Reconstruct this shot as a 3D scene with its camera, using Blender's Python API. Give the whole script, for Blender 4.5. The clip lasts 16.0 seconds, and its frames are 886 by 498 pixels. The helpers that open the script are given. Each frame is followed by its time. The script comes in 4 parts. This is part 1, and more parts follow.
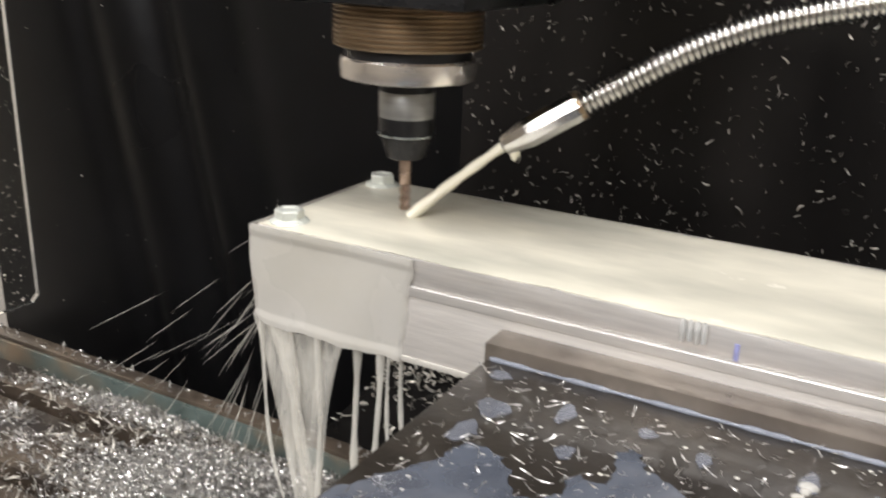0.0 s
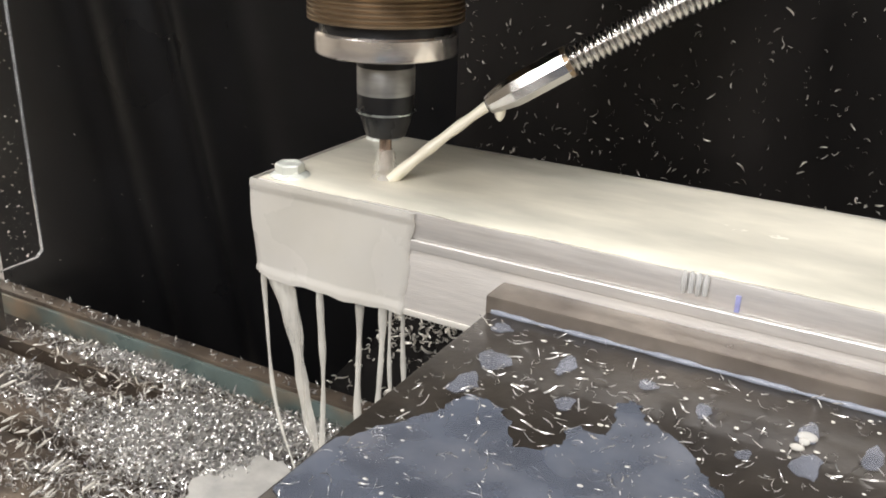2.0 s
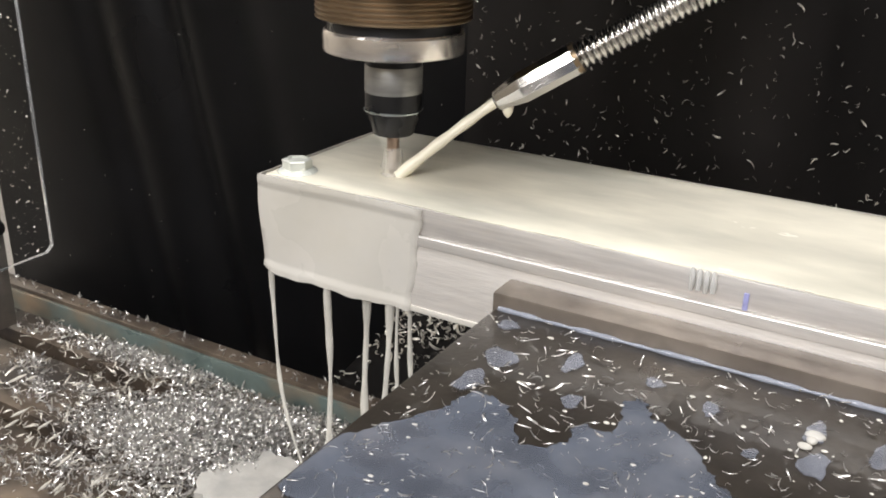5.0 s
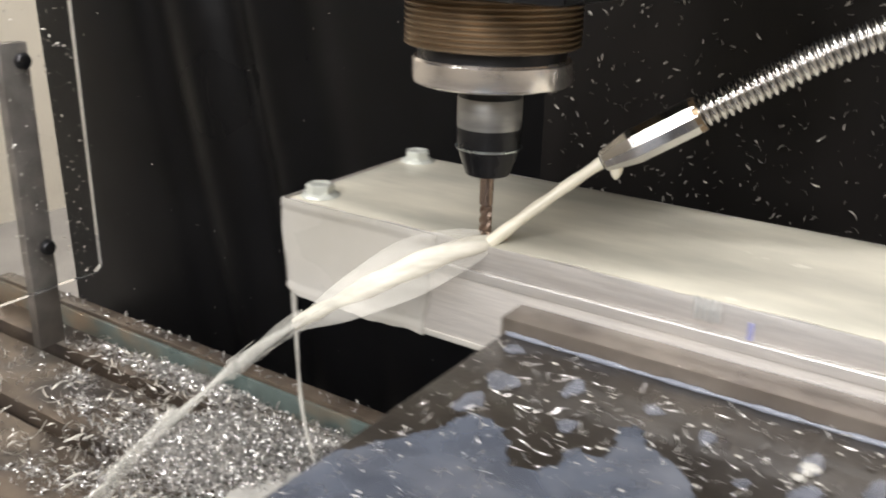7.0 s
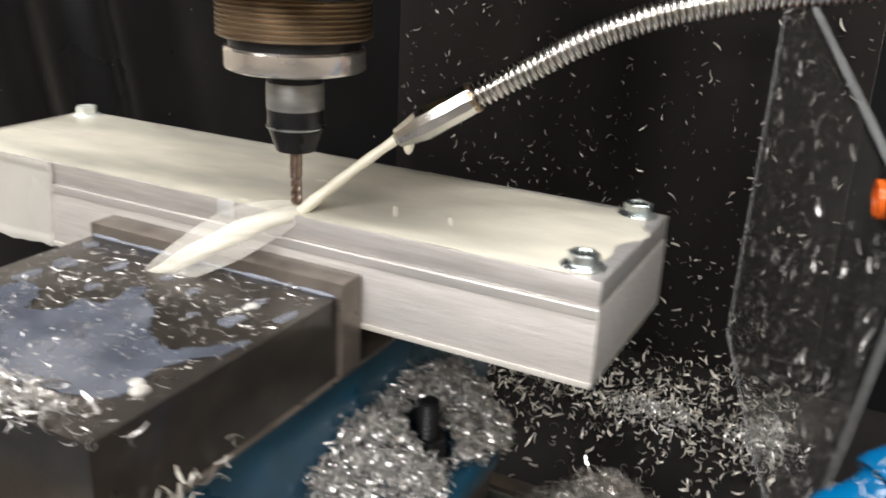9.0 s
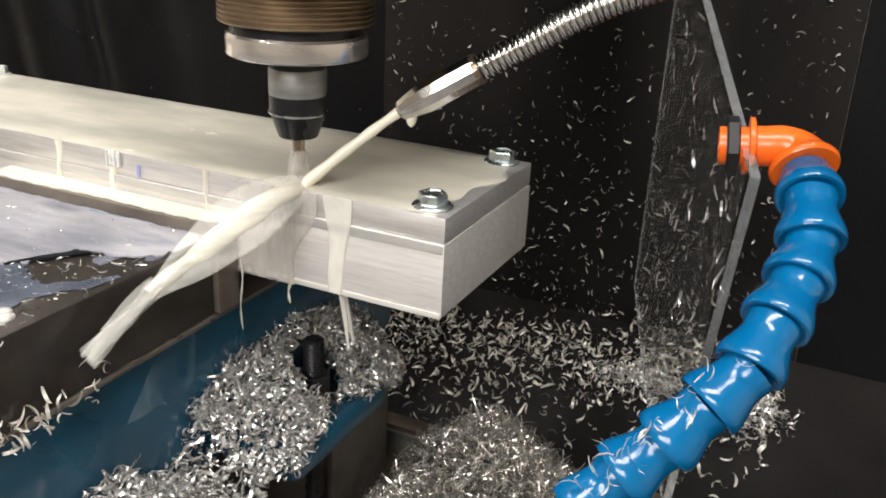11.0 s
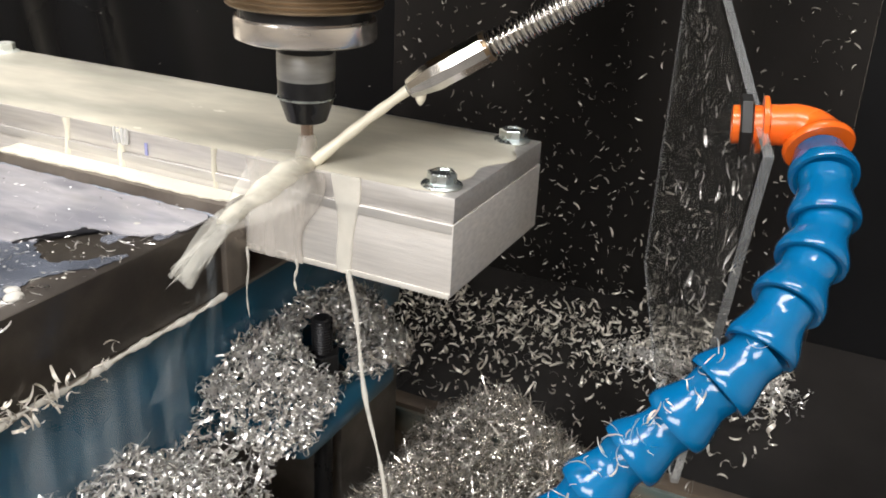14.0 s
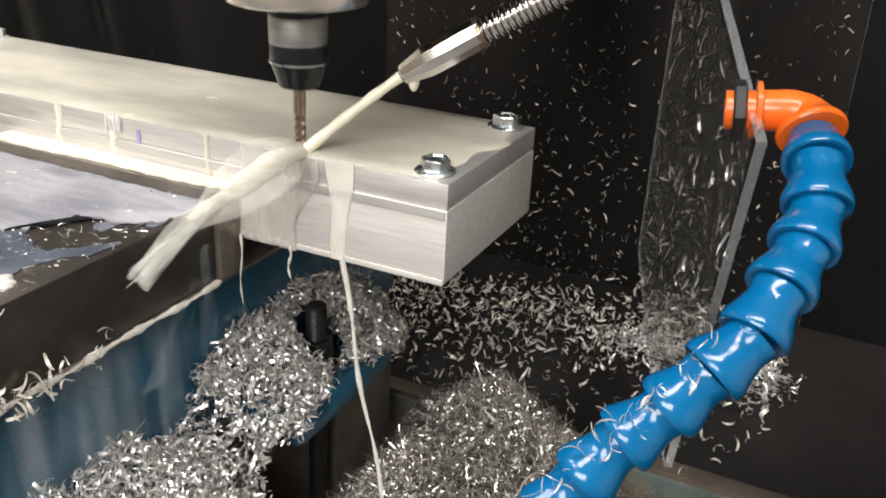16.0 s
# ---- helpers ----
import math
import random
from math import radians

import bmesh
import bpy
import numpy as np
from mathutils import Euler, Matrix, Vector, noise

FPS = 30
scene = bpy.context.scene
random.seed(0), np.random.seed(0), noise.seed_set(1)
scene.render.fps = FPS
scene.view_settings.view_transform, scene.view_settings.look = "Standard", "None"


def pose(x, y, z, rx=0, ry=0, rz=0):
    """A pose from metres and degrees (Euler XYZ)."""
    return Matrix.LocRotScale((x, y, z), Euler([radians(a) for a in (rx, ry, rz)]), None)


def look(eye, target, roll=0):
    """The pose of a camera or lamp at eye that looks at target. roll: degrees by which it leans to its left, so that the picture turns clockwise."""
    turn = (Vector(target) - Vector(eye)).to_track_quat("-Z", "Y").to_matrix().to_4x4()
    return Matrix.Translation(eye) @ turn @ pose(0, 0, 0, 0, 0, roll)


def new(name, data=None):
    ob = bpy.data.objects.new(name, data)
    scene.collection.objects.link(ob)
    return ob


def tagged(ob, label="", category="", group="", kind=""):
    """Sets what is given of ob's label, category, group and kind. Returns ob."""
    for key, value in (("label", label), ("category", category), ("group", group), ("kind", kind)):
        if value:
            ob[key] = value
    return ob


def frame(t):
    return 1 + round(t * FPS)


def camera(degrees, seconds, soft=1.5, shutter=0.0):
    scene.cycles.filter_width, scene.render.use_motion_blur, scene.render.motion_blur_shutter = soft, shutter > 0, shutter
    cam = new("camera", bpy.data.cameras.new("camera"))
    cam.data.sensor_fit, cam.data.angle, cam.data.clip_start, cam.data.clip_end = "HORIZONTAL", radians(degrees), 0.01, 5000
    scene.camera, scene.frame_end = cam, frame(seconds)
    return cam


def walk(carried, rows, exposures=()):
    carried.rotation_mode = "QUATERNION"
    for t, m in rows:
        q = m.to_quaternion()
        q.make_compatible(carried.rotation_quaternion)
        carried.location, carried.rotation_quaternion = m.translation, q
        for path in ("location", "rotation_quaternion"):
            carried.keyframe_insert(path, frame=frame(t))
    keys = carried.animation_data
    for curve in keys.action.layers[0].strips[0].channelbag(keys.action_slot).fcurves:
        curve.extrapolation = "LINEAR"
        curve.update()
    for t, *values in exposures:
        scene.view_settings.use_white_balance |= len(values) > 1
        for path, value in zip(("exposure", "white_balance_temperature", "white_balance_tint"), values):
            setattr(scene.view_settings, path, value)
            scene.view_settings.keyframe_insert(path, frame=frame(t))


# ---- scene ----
# ---- the camera and its walk ----
cam = camera(51.8, 16.0, soft=1.8, shutter=0.8)
PATH = [
    (0, (0.2370, -0.3924, 0.1374), 28.52, -18.70, 2.15),
    (0.5, (0.2405, -0.3732, 0.1374), 27.08, -20.24, 2.01),
    (1, (0.2376, -0.3704, 0.1367), 28.30, -21.21, 2.04),
    (1.5, (0.2380, -0.3702, 0.1364), 28.59, -21.44, 1.66),
    (2, (0.2375, -0.3699, 0.1363), 28.80, -21.55, 1.73),
    (2.5, (0.2377, -0.3697, 0.1368), 28.86, -21.77, 1.67),
    (3, (0.2374, -0.3682, 0.1364), 29.15, -21.99, 1.70),
    (3.5, (0.2378, -0.3691, 0.1366), 29.12, -21.99, 1.75),
    (6, (0.2381, -0.3677, 0.1358), 29.61, -21.75, 1.59),
    (6.2, (0.2356, -0.3638, 0.1350), 29.82, -21.48, 1.64),
    (6.4, (0.2216, -0.3488, 0.1356), 31.95, -19.57, 2.26),
    (6.5, (0.2137, -0.3423, 0.1359), 32.66, -19.36, 2.25),
    (6.6, (0.2057, -0.3357, 0.1361), 33.33, -18.86, 2.23),
    (6.7, (0.2044, -0.3366, 0.1401), 33.42, -19.04, 2.64),
    (7, (0.1976, -0.3341, 0.1375), 33.36, -20.11, 1.36),
    (7.2, (0.2091, -0.3456, 0.1387), 32.22, -19.98, 1.17),
    (7.4, (0.2244, -0.3476, 0.1415), 30.99, -19.27, 0.89),
    (7.6, (0.2309, -0.3534, 0.1418), 29.48, -18.83, 1.17),
    (8, (0.2365, -0.3578, 0.1389), 29.25, -19.27, 1.47),
    (8.5, (0.2468, -0.3573, 0.1408), 28.25, -19.50, 2.37),
    (9, (0.2634, -0.3615, 0.1427), 26.40, -19.92, 2.73),
    (9.5, (0.2696, -0.3598, 0.1439), 26.31, -20.22, 2.65),
    (10, (0.2555, -0.3705, 0.1430), 24.88, -20.60, 2.70),
    (12.5, (0.2507, -0.3660, 0.1419), 24.99, -22.60, 2.84),
    (13, (0.2506, -0.3661, 0.1416), 25.15, -22.78, 2.70),
    (13.5, (0.2510, -0.3658, 0.1422), 25.23, -23.04, 2.59),
    (14, (0.2504, -0.3659, 0.1426), 25.28, -23.04, 2.77),
    (14.5, (0.2507, -0.3660, 0.1422), 25.19, -23.02, 2.81),
    (15, (0.2508, -0.3661, 0.1423), 25.33, -23.02, 2.94),
    (15.5, (0.2502, -0.3663, 0.1422), 25.22, -23.15, 2.93),
    (16, (0.2507, -0.3658, 0.1425), 24.85, -23.86, 2.76),
]


def aim(eye, yaw, pitch, roll):
    """A camera pose from its place and its yaw, pitch and roll in degrees."""
    y, p = radians(yaw), radians(pitch)
    way = Vector((-math.sin(y) * math.cos(p), math.cos(y) * math.cos(p), math.sin(p)))
    return look(eye, Vector(eye) + way, roll)


walk(cam, [(t, aim(eye, yaw, pitch, roll)) for t, eye, yaw, pitch, roll in PATH],
     [(0, -0.84, 6330, 11.5), (0.6, -0.73, 6330, 11.5), (3.0, -0.7, 6330, 11.5), (7.8, -0.68, 6330, 11.5), (9.0, -0.54, 6330, 11.5), (10.0, -0.5, 6380, 10.6), (12.4, -0.44, 6420, 11.0), (16.0, -0.44, 6420, 11.0)])

# the machine table's travel in x and y, and the spindle's stroke in z
TABLE = [
    (0, 0.3698, -0.0567),
    (0.3, 0.3692, -0.0425),
    (0.5, 0.3690, -0.0362),
    (3.5, 0.3690, -0.0362),
    (6, 0.3690, -0.0362),
    (6.1, 0.3690, -0.0360),
    (6.2, 0.3672, -0.0320),
    (6.4, 0.3548, -0.0181),
    (6.6, 0.3381, -0.0066),
    (6.7, 0.3322, -0.0090),
    (7, 0.3078, -0.0062),
    (7.2, 0.2966, -0.0083),
    (7.4, 0.2815, -0.0078),
    (7.6, 0.2656, -0.0058),
    (8, 0.2379, -0.0086),
    (8.5, 0.2012, -0.0076),
    (9, 0.1642, -0.0077),
    (9.5, 0.1279, -0.0086),
    (10, 0.0913, -0.0094),
    (10.1, 0.0865, -0.0080),
    (10.4, 0.0861, -0.0076),
    (12.5, 0.0861, -0.0076),
    (15.5, 0.0861, -0.0076),
    (16, 0.0861, -0.0076),
]
QUILL = [(0, 0), (0.5, -0.0005), (0.7, -0.0045), (1.0, -0.0062), (1.5, -0.0082), (2.5, -0.009), (3.5, -0.0101),
         (6.0, -0.0099), (6.1, -0.008), (6.2, -0.0015), (6.4, -0.0005), (7.0, 0), (10.1, 0), (10.6, -0.004),
         (11.5, -0.0072), (12.5, -0.0084), (13.5, -0.0092), (14.5, -0.01), (15.6, -0.0102), (15.8, -0.006),
         (15.9, -0.002), (16.0, 0.0008)]

# ---- light ----
world = bpy.data.worlds.new("shop")
scene.world = world
world.use_nodes = True
world.node_tree.nodes["Background"].inputs[0].default_value = (0.9, 0.95, 1.0, 1)
world.node_tree.nodes["Background"].inputs[1].default_value = 0.05


def area_lamp(name, eye, target, sx, sy, watts, colour):
    data = bpy.data.lights.new(name, "AREA")
    data.shape, data.size, data.size_y, data.energy, data.color = "RECTANGLE", sx, sy, watts, colour
    ob = new(name, data)
    ob.matrix_world = look(eye, target)
    return ob


# assumed overhead key, then an added fill for the block's left side
area_lamp("unseen_overhead_lamp", (0.28, -0.5, 1.5), (0.1, 0.05, 0.0), 1.3, 0.4, 42, (1.0, 0.98, 0.955))
area_lamp("unseen_overhead_lamp", (-1.1, -0.7, 1.75), (-0.2, 0.0, 0.0), 1.4, 0.35, 27, (1.0, 0.98, 0.95))
# added out of view only to brighten the far wall at the left
area_lamp("unseen_overhead_lamp", (-2.2, 1.9, 2.2), (-2.2, 2.1, 0.0), 0.3, 1.4, 110, (1.0, 0.93, 0.85))
# added frontal key behind the camera that lifts the front faces
area_lamp("front_key_lamp", (0.15, -1.8, 1.1), (0.1, 0.0, -0.05), 1.5, 0.7, 62, (1.0, 0.975, 0.945))


# ---- materials ----
def material(name, colour, rough=0.5, metal=0.0, vary=0.25, scale=40.0, bump=0.1, bump_scale=300.0, stain=None, stain_scale=8.0,
             stain_at=0.55, stain_soft=0.1, coat=0.0, stretch=(1, 1, 1), rough_vary=0.15, transmission=0.0, ior=1.45, per_piece=0.0,
             subsurface=0.0, alpha=1.0, streaks=None, streak_from=None):
    m = bpy.data.materials.new(name)
    m.use_nodes = True
    nt = m.node_tree
    b = nt.nodes["Principled BSDF"]
    n, link = nt.nodes, nt.links
    co = n.new("ShaderNodeTexCoord")
    mp = n.new("ShaderNodeMapping")
    mp.inputs["Scale"].default_value = stretch
    link.new(co.outputs["Object"], mp.inputs[0])

    def noise_tex(s, detail=5):
        t = n.new("ShaderNodeTexNoise")
        t.inputs["Scale"].default_value, t.inputs["Detail"].default_value = s, detail
        link.new(mp.outputs[0], t.inputs["Vector"])
        return t.outputs["Fac"]

    def span(x, a, b_, lo, hi):
        r = n.new("ShaderNodeMapRange")
        for i, v in enumerate((a, b_, lo, hi)):
            r.inputs[i + 1].default_value = v
        link.new(x, r.inputs[0])
        return r.outputs[0]

    def mixed(fac, a, b_):
        x = n.new("ShaderNodeMix")
        x.data_type = "RGBA"
        link.new(fac, x.inputs[0])
        for i, v in ((6, a), (7, b_)):
            if isinstance(v, tuple):
                x.inputs[i].default_value = (*v, 1)
            else:
                link.new(v, x.inputs[i])
        return x.outputs[2]

    grain = noise_tex(scale)
    lo = tuple(c * (1 - vary) for c in colour)
    hi = tuple(min(1, c * (1 + vary)) for c in colour)
    col = mixed(span(grain, 0.3, 0.7, 0, 1), lo, hi)
    if stain:
        col = mixed(span(noise_tex(stain_scale, 7), stain_at - stain_soft, stain_at + stain_soft, 0, 1), col, stain)
    if per_piece:
        g = n.new("ShaderNodeNewGeometry")
        col = mixed(span(g.outputs["Random Per Island"], 0, 1, 0, per_piece), col, tuple(c * 0.25 for c in colour))
    link.new(col, b.inputs["Base Color"])
    link.new(span(noise_tex(scale * 0.6), 0.3, 0.7, max(0.02, rough - rough_vary), min(1, rough + rough_vary)), b.inputs["Roughness"])
    b.inputs["Metallic"].default_value, b.inputs["IOR"].default_value = metal, ior
    b.inputs["Alpha"].default_value = alpha
    if streaks:  # thin and thick streaks along the flow
        sm = n.new("ShaderNodeMapping")
        sm.inputs["Scale"].default_value = streaks
        link.new(co.outputs["Object"], sm.inputs[0])
        st = n.new("ShaderNodeTexNoise")
        st.inputs["Scale"].default_value, st.inputs["Detail"].default_value = 60, 4
        link.new(sm.outputs[0], st.inputs["Vector"])
        low = streak_from or 0.32
        link.new(span(st.outputs["Fac"], low, low + 0.36, 0 if streak_from else alpha * 0.6, min(1, alpha * 1.45)), b.inputs["Alpha"])
    b.inputs["Coat Weight"].default_value = coat
    b.inputs["Coat Roughness"].default_value = 0.06
    b.inputs["Transmission Weight"].default_value = transmission
    if subsurface:
        b.inputs["Subsurface Weight"].default_value = subsurface
        b.inputs["Subsurface Scale"].default_value = 0.003
    if bump:
        bp = n.new("ShaderNodeBump")
        bp.inputs["Strength"].default_value, bp.inputs["Distance"].default_value = bump, 0.0006
        link.new(noise_tex(bump_scale), bp.inputs["Height"])
        link.new(bp.outputs[0], b.inputs["Normal"])
    return m


ALU_BAND = material("smooth_milled_band", (0.62, 0.6, 0.575), 0.42, 0.6, 0.08, 60, 0.05, 240, stretch=(0.5, 3, 9), rough_vary=0.06)
ALU = material("brushed_aluminium", (0.8, 0.77, 0.735), 0.48, 0.6, 0.1, 60, 0.3, 240, stretch=(0.5, 3, 9), rough_vary=0.08)
ALU_PLATE = material("milled_aluminium_plate", (0.75, 0.725, 0.7), 0.42, 0.75, 0.1, 90, 0.12, 260, stretch=(0.4, 3, 6), rough_vary=0.08)
STEEL_DARK = material("dark_wet_steel", (0.05, 0.042, 0.034), 0.36, 0.5, 0.35, 35, 0.2, 350, stain=(0.036, 0.03, 0.026), stain_scale=22,
                      stain_at=0.55, coat=0.25)
STEEL_JAW = material("ground_steel_jaw", (0.22, 0.19, 0.16), 0.4, 0.6, 0.25, 60, 0.15, 420, stain=(0.12, 0.1, 0.085), stain_scale=30, coat=0.2)
STEEL_RISER = material("grey_steel_riser", (0.22, 0.2, 0.18), 0.45, 0.6, 0.25, 40, 0.15, 300)
CAST = material("oily_cast_iron_table", (0.16, 0.125, 0.095), 0.4, 0.5, 0.35, 25, 0.25, 300, stain=(0.07, 0.06, 0.055), stain_scale=14, coat=0.3)
GREEN_EDGE = material("worn_green_grey_paint", (0.1, 0.13, 0.12), 0.4, 0.0, 0.3, 30, 0.15, 200, stain=(0.2, 0.15, 0.1), stain_scale=18, coat=0.3)
BLUE_PAINT = material("blue_vise_paint", (0.008, 0.07, 0.125), 0.3, 0.0, 0.2, 30, 0.15, 120, coat=0.4)
BLACK_PANEL = material("glossy_black_panel", (0.012, 0.011, 0.0105), 0.2, 0.0, 0.3, 6, 0.06, 40, stain=(0.022, 0.02, 0.019), stain_scale=5,
                       stretch=(1, 1, 0.3), rough_vary=0.1, ior=1.27)
BLACK_RUBBER = material("black_rubber_sheet", (0.005, 0.005, 0.0056), 0.34, 0.0, 0.25, 8, 0.1, 60, rough_vary=0.1, ior=1.27)
SIDE_BLACK = material("matt_black_sheet", (0.006, 0.006, 0.0065), 0.55, 0.0, 0.3, 8, 0.1, 60, rough_vary=0.1, ior=1.2)
BLACK_OXIDE = material("black_oxide_steel", (0.03, 0.03, 0.032), 0.32, 0.6, 0.25, 60, 0.1, 300)
HOLDER_GREY = material("worn_grey_holder", (0.34, 0.34, 0.33), 0.4, 0.7, 0.15, 60, 0.05, 300, stretch=(1, 1, 4))
CHROME = material("chrome", (0.67, 0.66, 0.645), 0.17, 1.0, 0.12, 80, 0.03, 300, rough_vary=0.05)
RING_STEEL = material("polished_steel_ring", (0.88, 0.83, 0.79), 0.24, 0.92, 0.06, 50, 0.03, 300, stretch=(1, 1, 5), rough_vary=0.05)
THREAD = material("oily_brown_thread", (0.3, 0.22, 0.14), 0.36, 0.8, 0.25, 60, 0.08, 300)
ZINC = material("zinc_plated_bolt", (0.62, 0.68, 0.68), 0.25, 0.95, 0.12, 120, 0.08, 300)
CARBIDE = material("carbide_cutter", (0.36, 0.27, 0.22), 0.3, 0.9, 0.15, 120, 0.05, 300)
COOLANT = material("milky_coolant", (0.78, 0.74, 0.615), 0.18, 0.0, 0.09, 40, 0.35, 55, stain=(0.47, 0.455, 0.385), stain_scale=15, stain_at=0.56, stain_soft=0.14,
                   stretch=(0.5, 1.2, 1), rough_vary=0.1)
FILM = material("thin_milky_film", (0.62, 0.59, 0.52), 0.26, 0.0, 0.05, 30, 0.15, 120, stain=(0.66, 0.64, 0.6), stain_scale=14, stain_soft=0.2, alpha=0.72)
COOLANT_JET = material("cream_coolant_jet", (0.86, 0.81, 0.66), 0.2, 0.0, 0.05, 60, 0.2, 160, rough_vary=0.05)
SHEET_THIN = material("streaky_milky_sheet", (0.86, 0.83, 0.75), 0.25, 0.0, 0.08, 90, 0.06, 80, rough_vary=0.08, alpha=0.15, streaks=(0.12, 1.6, 1.6))
SPLASH_CORE = material("dense_cream_splash", (0.84, 0.8, 0.68), 0.25, 0.0, 0.06, 90, 0.3, 120, rough_vary=0.08, alpha=0.5, streaks=(0.12, 1.6, 1.6))
COOLANT_THIN = material("thin_milky_coolant", (0.88, 0.85, 0.77), 0.25, 0.0, 0.08, 90, 0.6, 200, rough_vary=0.08, alpha=0.5)
COOLANT_SPRAY = material("coolant_spray", (0.9, 0.88, 0.8), 0.35, 0.0, 0.08, 90, 0.6, 200, alpha=0.14)
COOLANT_MIST = material("coolant_mist", (0.72, 0.82, 0.9), 0.5, 0.0, 0.1, 60, 0.3, 100, alpha=0.15, streaks=(0.75, 0.75, 0.06), streak_from=0.45)
POOL = material("bluish_coolant_pool", (0.1, 0.112, 0.14), 0.18, 0.0, 0.3, 40, 0.15, 60, stain=(0.18, 0.19, 0.22), stain_scale=24, rough_vary=0.08, alpha=0.78)
SHEET_TAIL = material("hanging_milky_sheet", (0.86, 0.83, 0.75), 0.25, 0.0, 0.08, 90, 0.6, 200, rough_vary=0.08, alpha=0.3, streaks=(2, 2, 0.4))
COOLANT_WET = material("coolant_on_zinc", (0.66, 0.68, 0.62), 0.2, 0.2, 0.1, 60, 0.2, 200, coat=0.4)
STRAND_SHEET = material("torn_milky_strand", (0.86, 0.83, 0.75), 0.25, 0.0, 0.08, 90, 0.6, 200, rough_vary=0.08, alpha=0.36, streaks=(2, 2, 0.25))
WET_FACE = material("wet_face_film", (0.62, 0.58, 0.53), 0.22, 0.0, 0.12, 40, 0.1, 120, rough_vary=0.06, alpha=0.35, streaks=(1.5, 1.5, 0.2))
PUDDLE = material("thin_bluish_puddle", (0.3, 0.32, 0.38), 0.15, 0.0, 0.25, 120, 0.1, 100, rough_vary=0.08, alpha=0.28)
FOAM = material("grey_coolant_foam", (0.5, 0.485, 0.45), 0.5, 0.0, 0.15, 60, 0.6, 160, stain=(0.38, 0.37, 0.35), stain_scale=40)
WET_CHIP = material("wet_bright_chip", (0.8, 0.8, 0.78), 0.15, 0.3, 0.1, 200, 0.1, 300, coat=0.4, alpha=0.85)
BEAD = material("bluish_wet_bead", (0.26, 0.28, 0.33), 0.12, 0.0, 0.1, 60, 0.1, 200, rough_vary=0.05, alpha=0.8)
MILK_SHEET = material("lilac_milky_sheet", (0.36, 0.35, 0.37), 0.14, 0.0, 0.25, 20, 0.2, 50, stain=(0.22, 0.22, 0.25), stain_scale=16, stretch=(1, 3, 1), rough_vary=0.05, alpha=0.93)
CHIP = material("aluminium_chips", (0.86, 0.84, 0.81), 0.28, 0.7, 0.1, 200, 0.0, 300, per_piece=0.55)
SWARF = material("stringy_swarf", (0.8, 0.77, 0.72), 0.24, 0.88, 0.1, 200, 0.0, 300, per_piece=0.6)
CHIP_WALL = material("pale_chips", (0.74, 0.7, 0.62), 0.4, 0.3, 0.15, 200, 0.0, 300, per_piece=0.5)
LOC_BLUE = material("glossy_blue_plastic", (0.0015, 0.115, 0.29), 0.14, 0.0, 0.06, 30, 0.03, 200, coat=0.3, rough_vary=0.05)
LOC_ORANGE = material("orange_plastic", (0.95, 0.16, 0.015), 0.28, 0.0, 0.05, 30, 0.03, 200, coat=0.2, rough_vary=0.05)
BLACK_PLASTIC = material("black_plastic", (0.018, 0.018, 0.018), 0.35, 0.0, 0.2, 60, 0.05, 300)
ACRYLIC = material("clear_acrylic", (0.97, 0.98, 0.98), 0.02, 0.0, 0.01, 30, 0.0, 300, transmission=1.0, ior=1.12, rough_vary=0.0)
ACRYLIC_EDGE = material("frosted_acrylic_edge", (0.42, 0.43, 0.43), 0.4, 0.0, 0.2, 60, 0.1, 300, alpha=0.22)
GUARD_HAZE = material("pale_streaky_haze", (0.7, 0.69, 0.66), 0.5, 0.0, 0.2, 60, 0.0, 300, alpha=0.028, streaks=(2.2, 2.2, 0.1))
WALL_PAINT = material("pale_shop_wall", (0.72, 0.68, 0.6), 0.7, 0.0, 0.05, 3, 0.1, 80)
FLOOR_PAINT = material("grey_shop_floor", (0.3, 0.29, 0.28), 0.6, 0.0, 0.15, 4, 0.1, 80)
MARKER = material("blue_marker_ink", (0.3, 0.31, 0.55), 0.5, 0.0, 0.2, 300, 0.0)


# ---- mesh helpers ----
def bm_box(bm, lo, hi, bevel=0.0, seg=2):
    made = bmesh.ops.create_cube(bm, size=1.0)["verts"]
    for v in made:
        v.co = Vector([(a + b) / 2 + c * (b - a) for a, b, c in zip(lo, hi, v.co)])
    if bevel:
        edges = list({e for v in made for e in v.link_edges})
        bmesh.ops.bevel(bm, geom=edges, offset=bevel, segments=seg, affect="EDGES", profile=0.6)


def box(lo, hi, bevel=0.0, seg=2):
    bm = bmesh.new()
    bm_box(bm, lo, hi, bevel, seg)
    return bm


def bm_skin(bm, rings, closed=True, caps=True):
    """Joins rows of points (each a closed ring) into a skin."""
    rows = [[bm.verts.new(p) for p in ring] for ring in rings]
    n = len(rows[0])
    for a, b in zip(rows, rows[1:]):
        for i in range(n if closed else n - 1):
            j = (i + 1) % n
            bm.faces.new((a[i], a[j], b[j], b[i]))
    if caps:
        bm.faces.new(rows[0][::-1])
        bm.faces.new(rows[-1])
    return rows


def lathe(profile, seg=48, centre=(0, 0)):
    """A turned solid from (radius, z) pairs, lowest first."""
    bm = bmesh.new()
    bm_skin(bm, [[(centre[0] + r * math.cos(2 * math.pi * i / seg), centre[1] + r * math.sin(2 * math.pi * i / seg), z)
                  for i in range(seg)] for r, z in profile])
    return bm


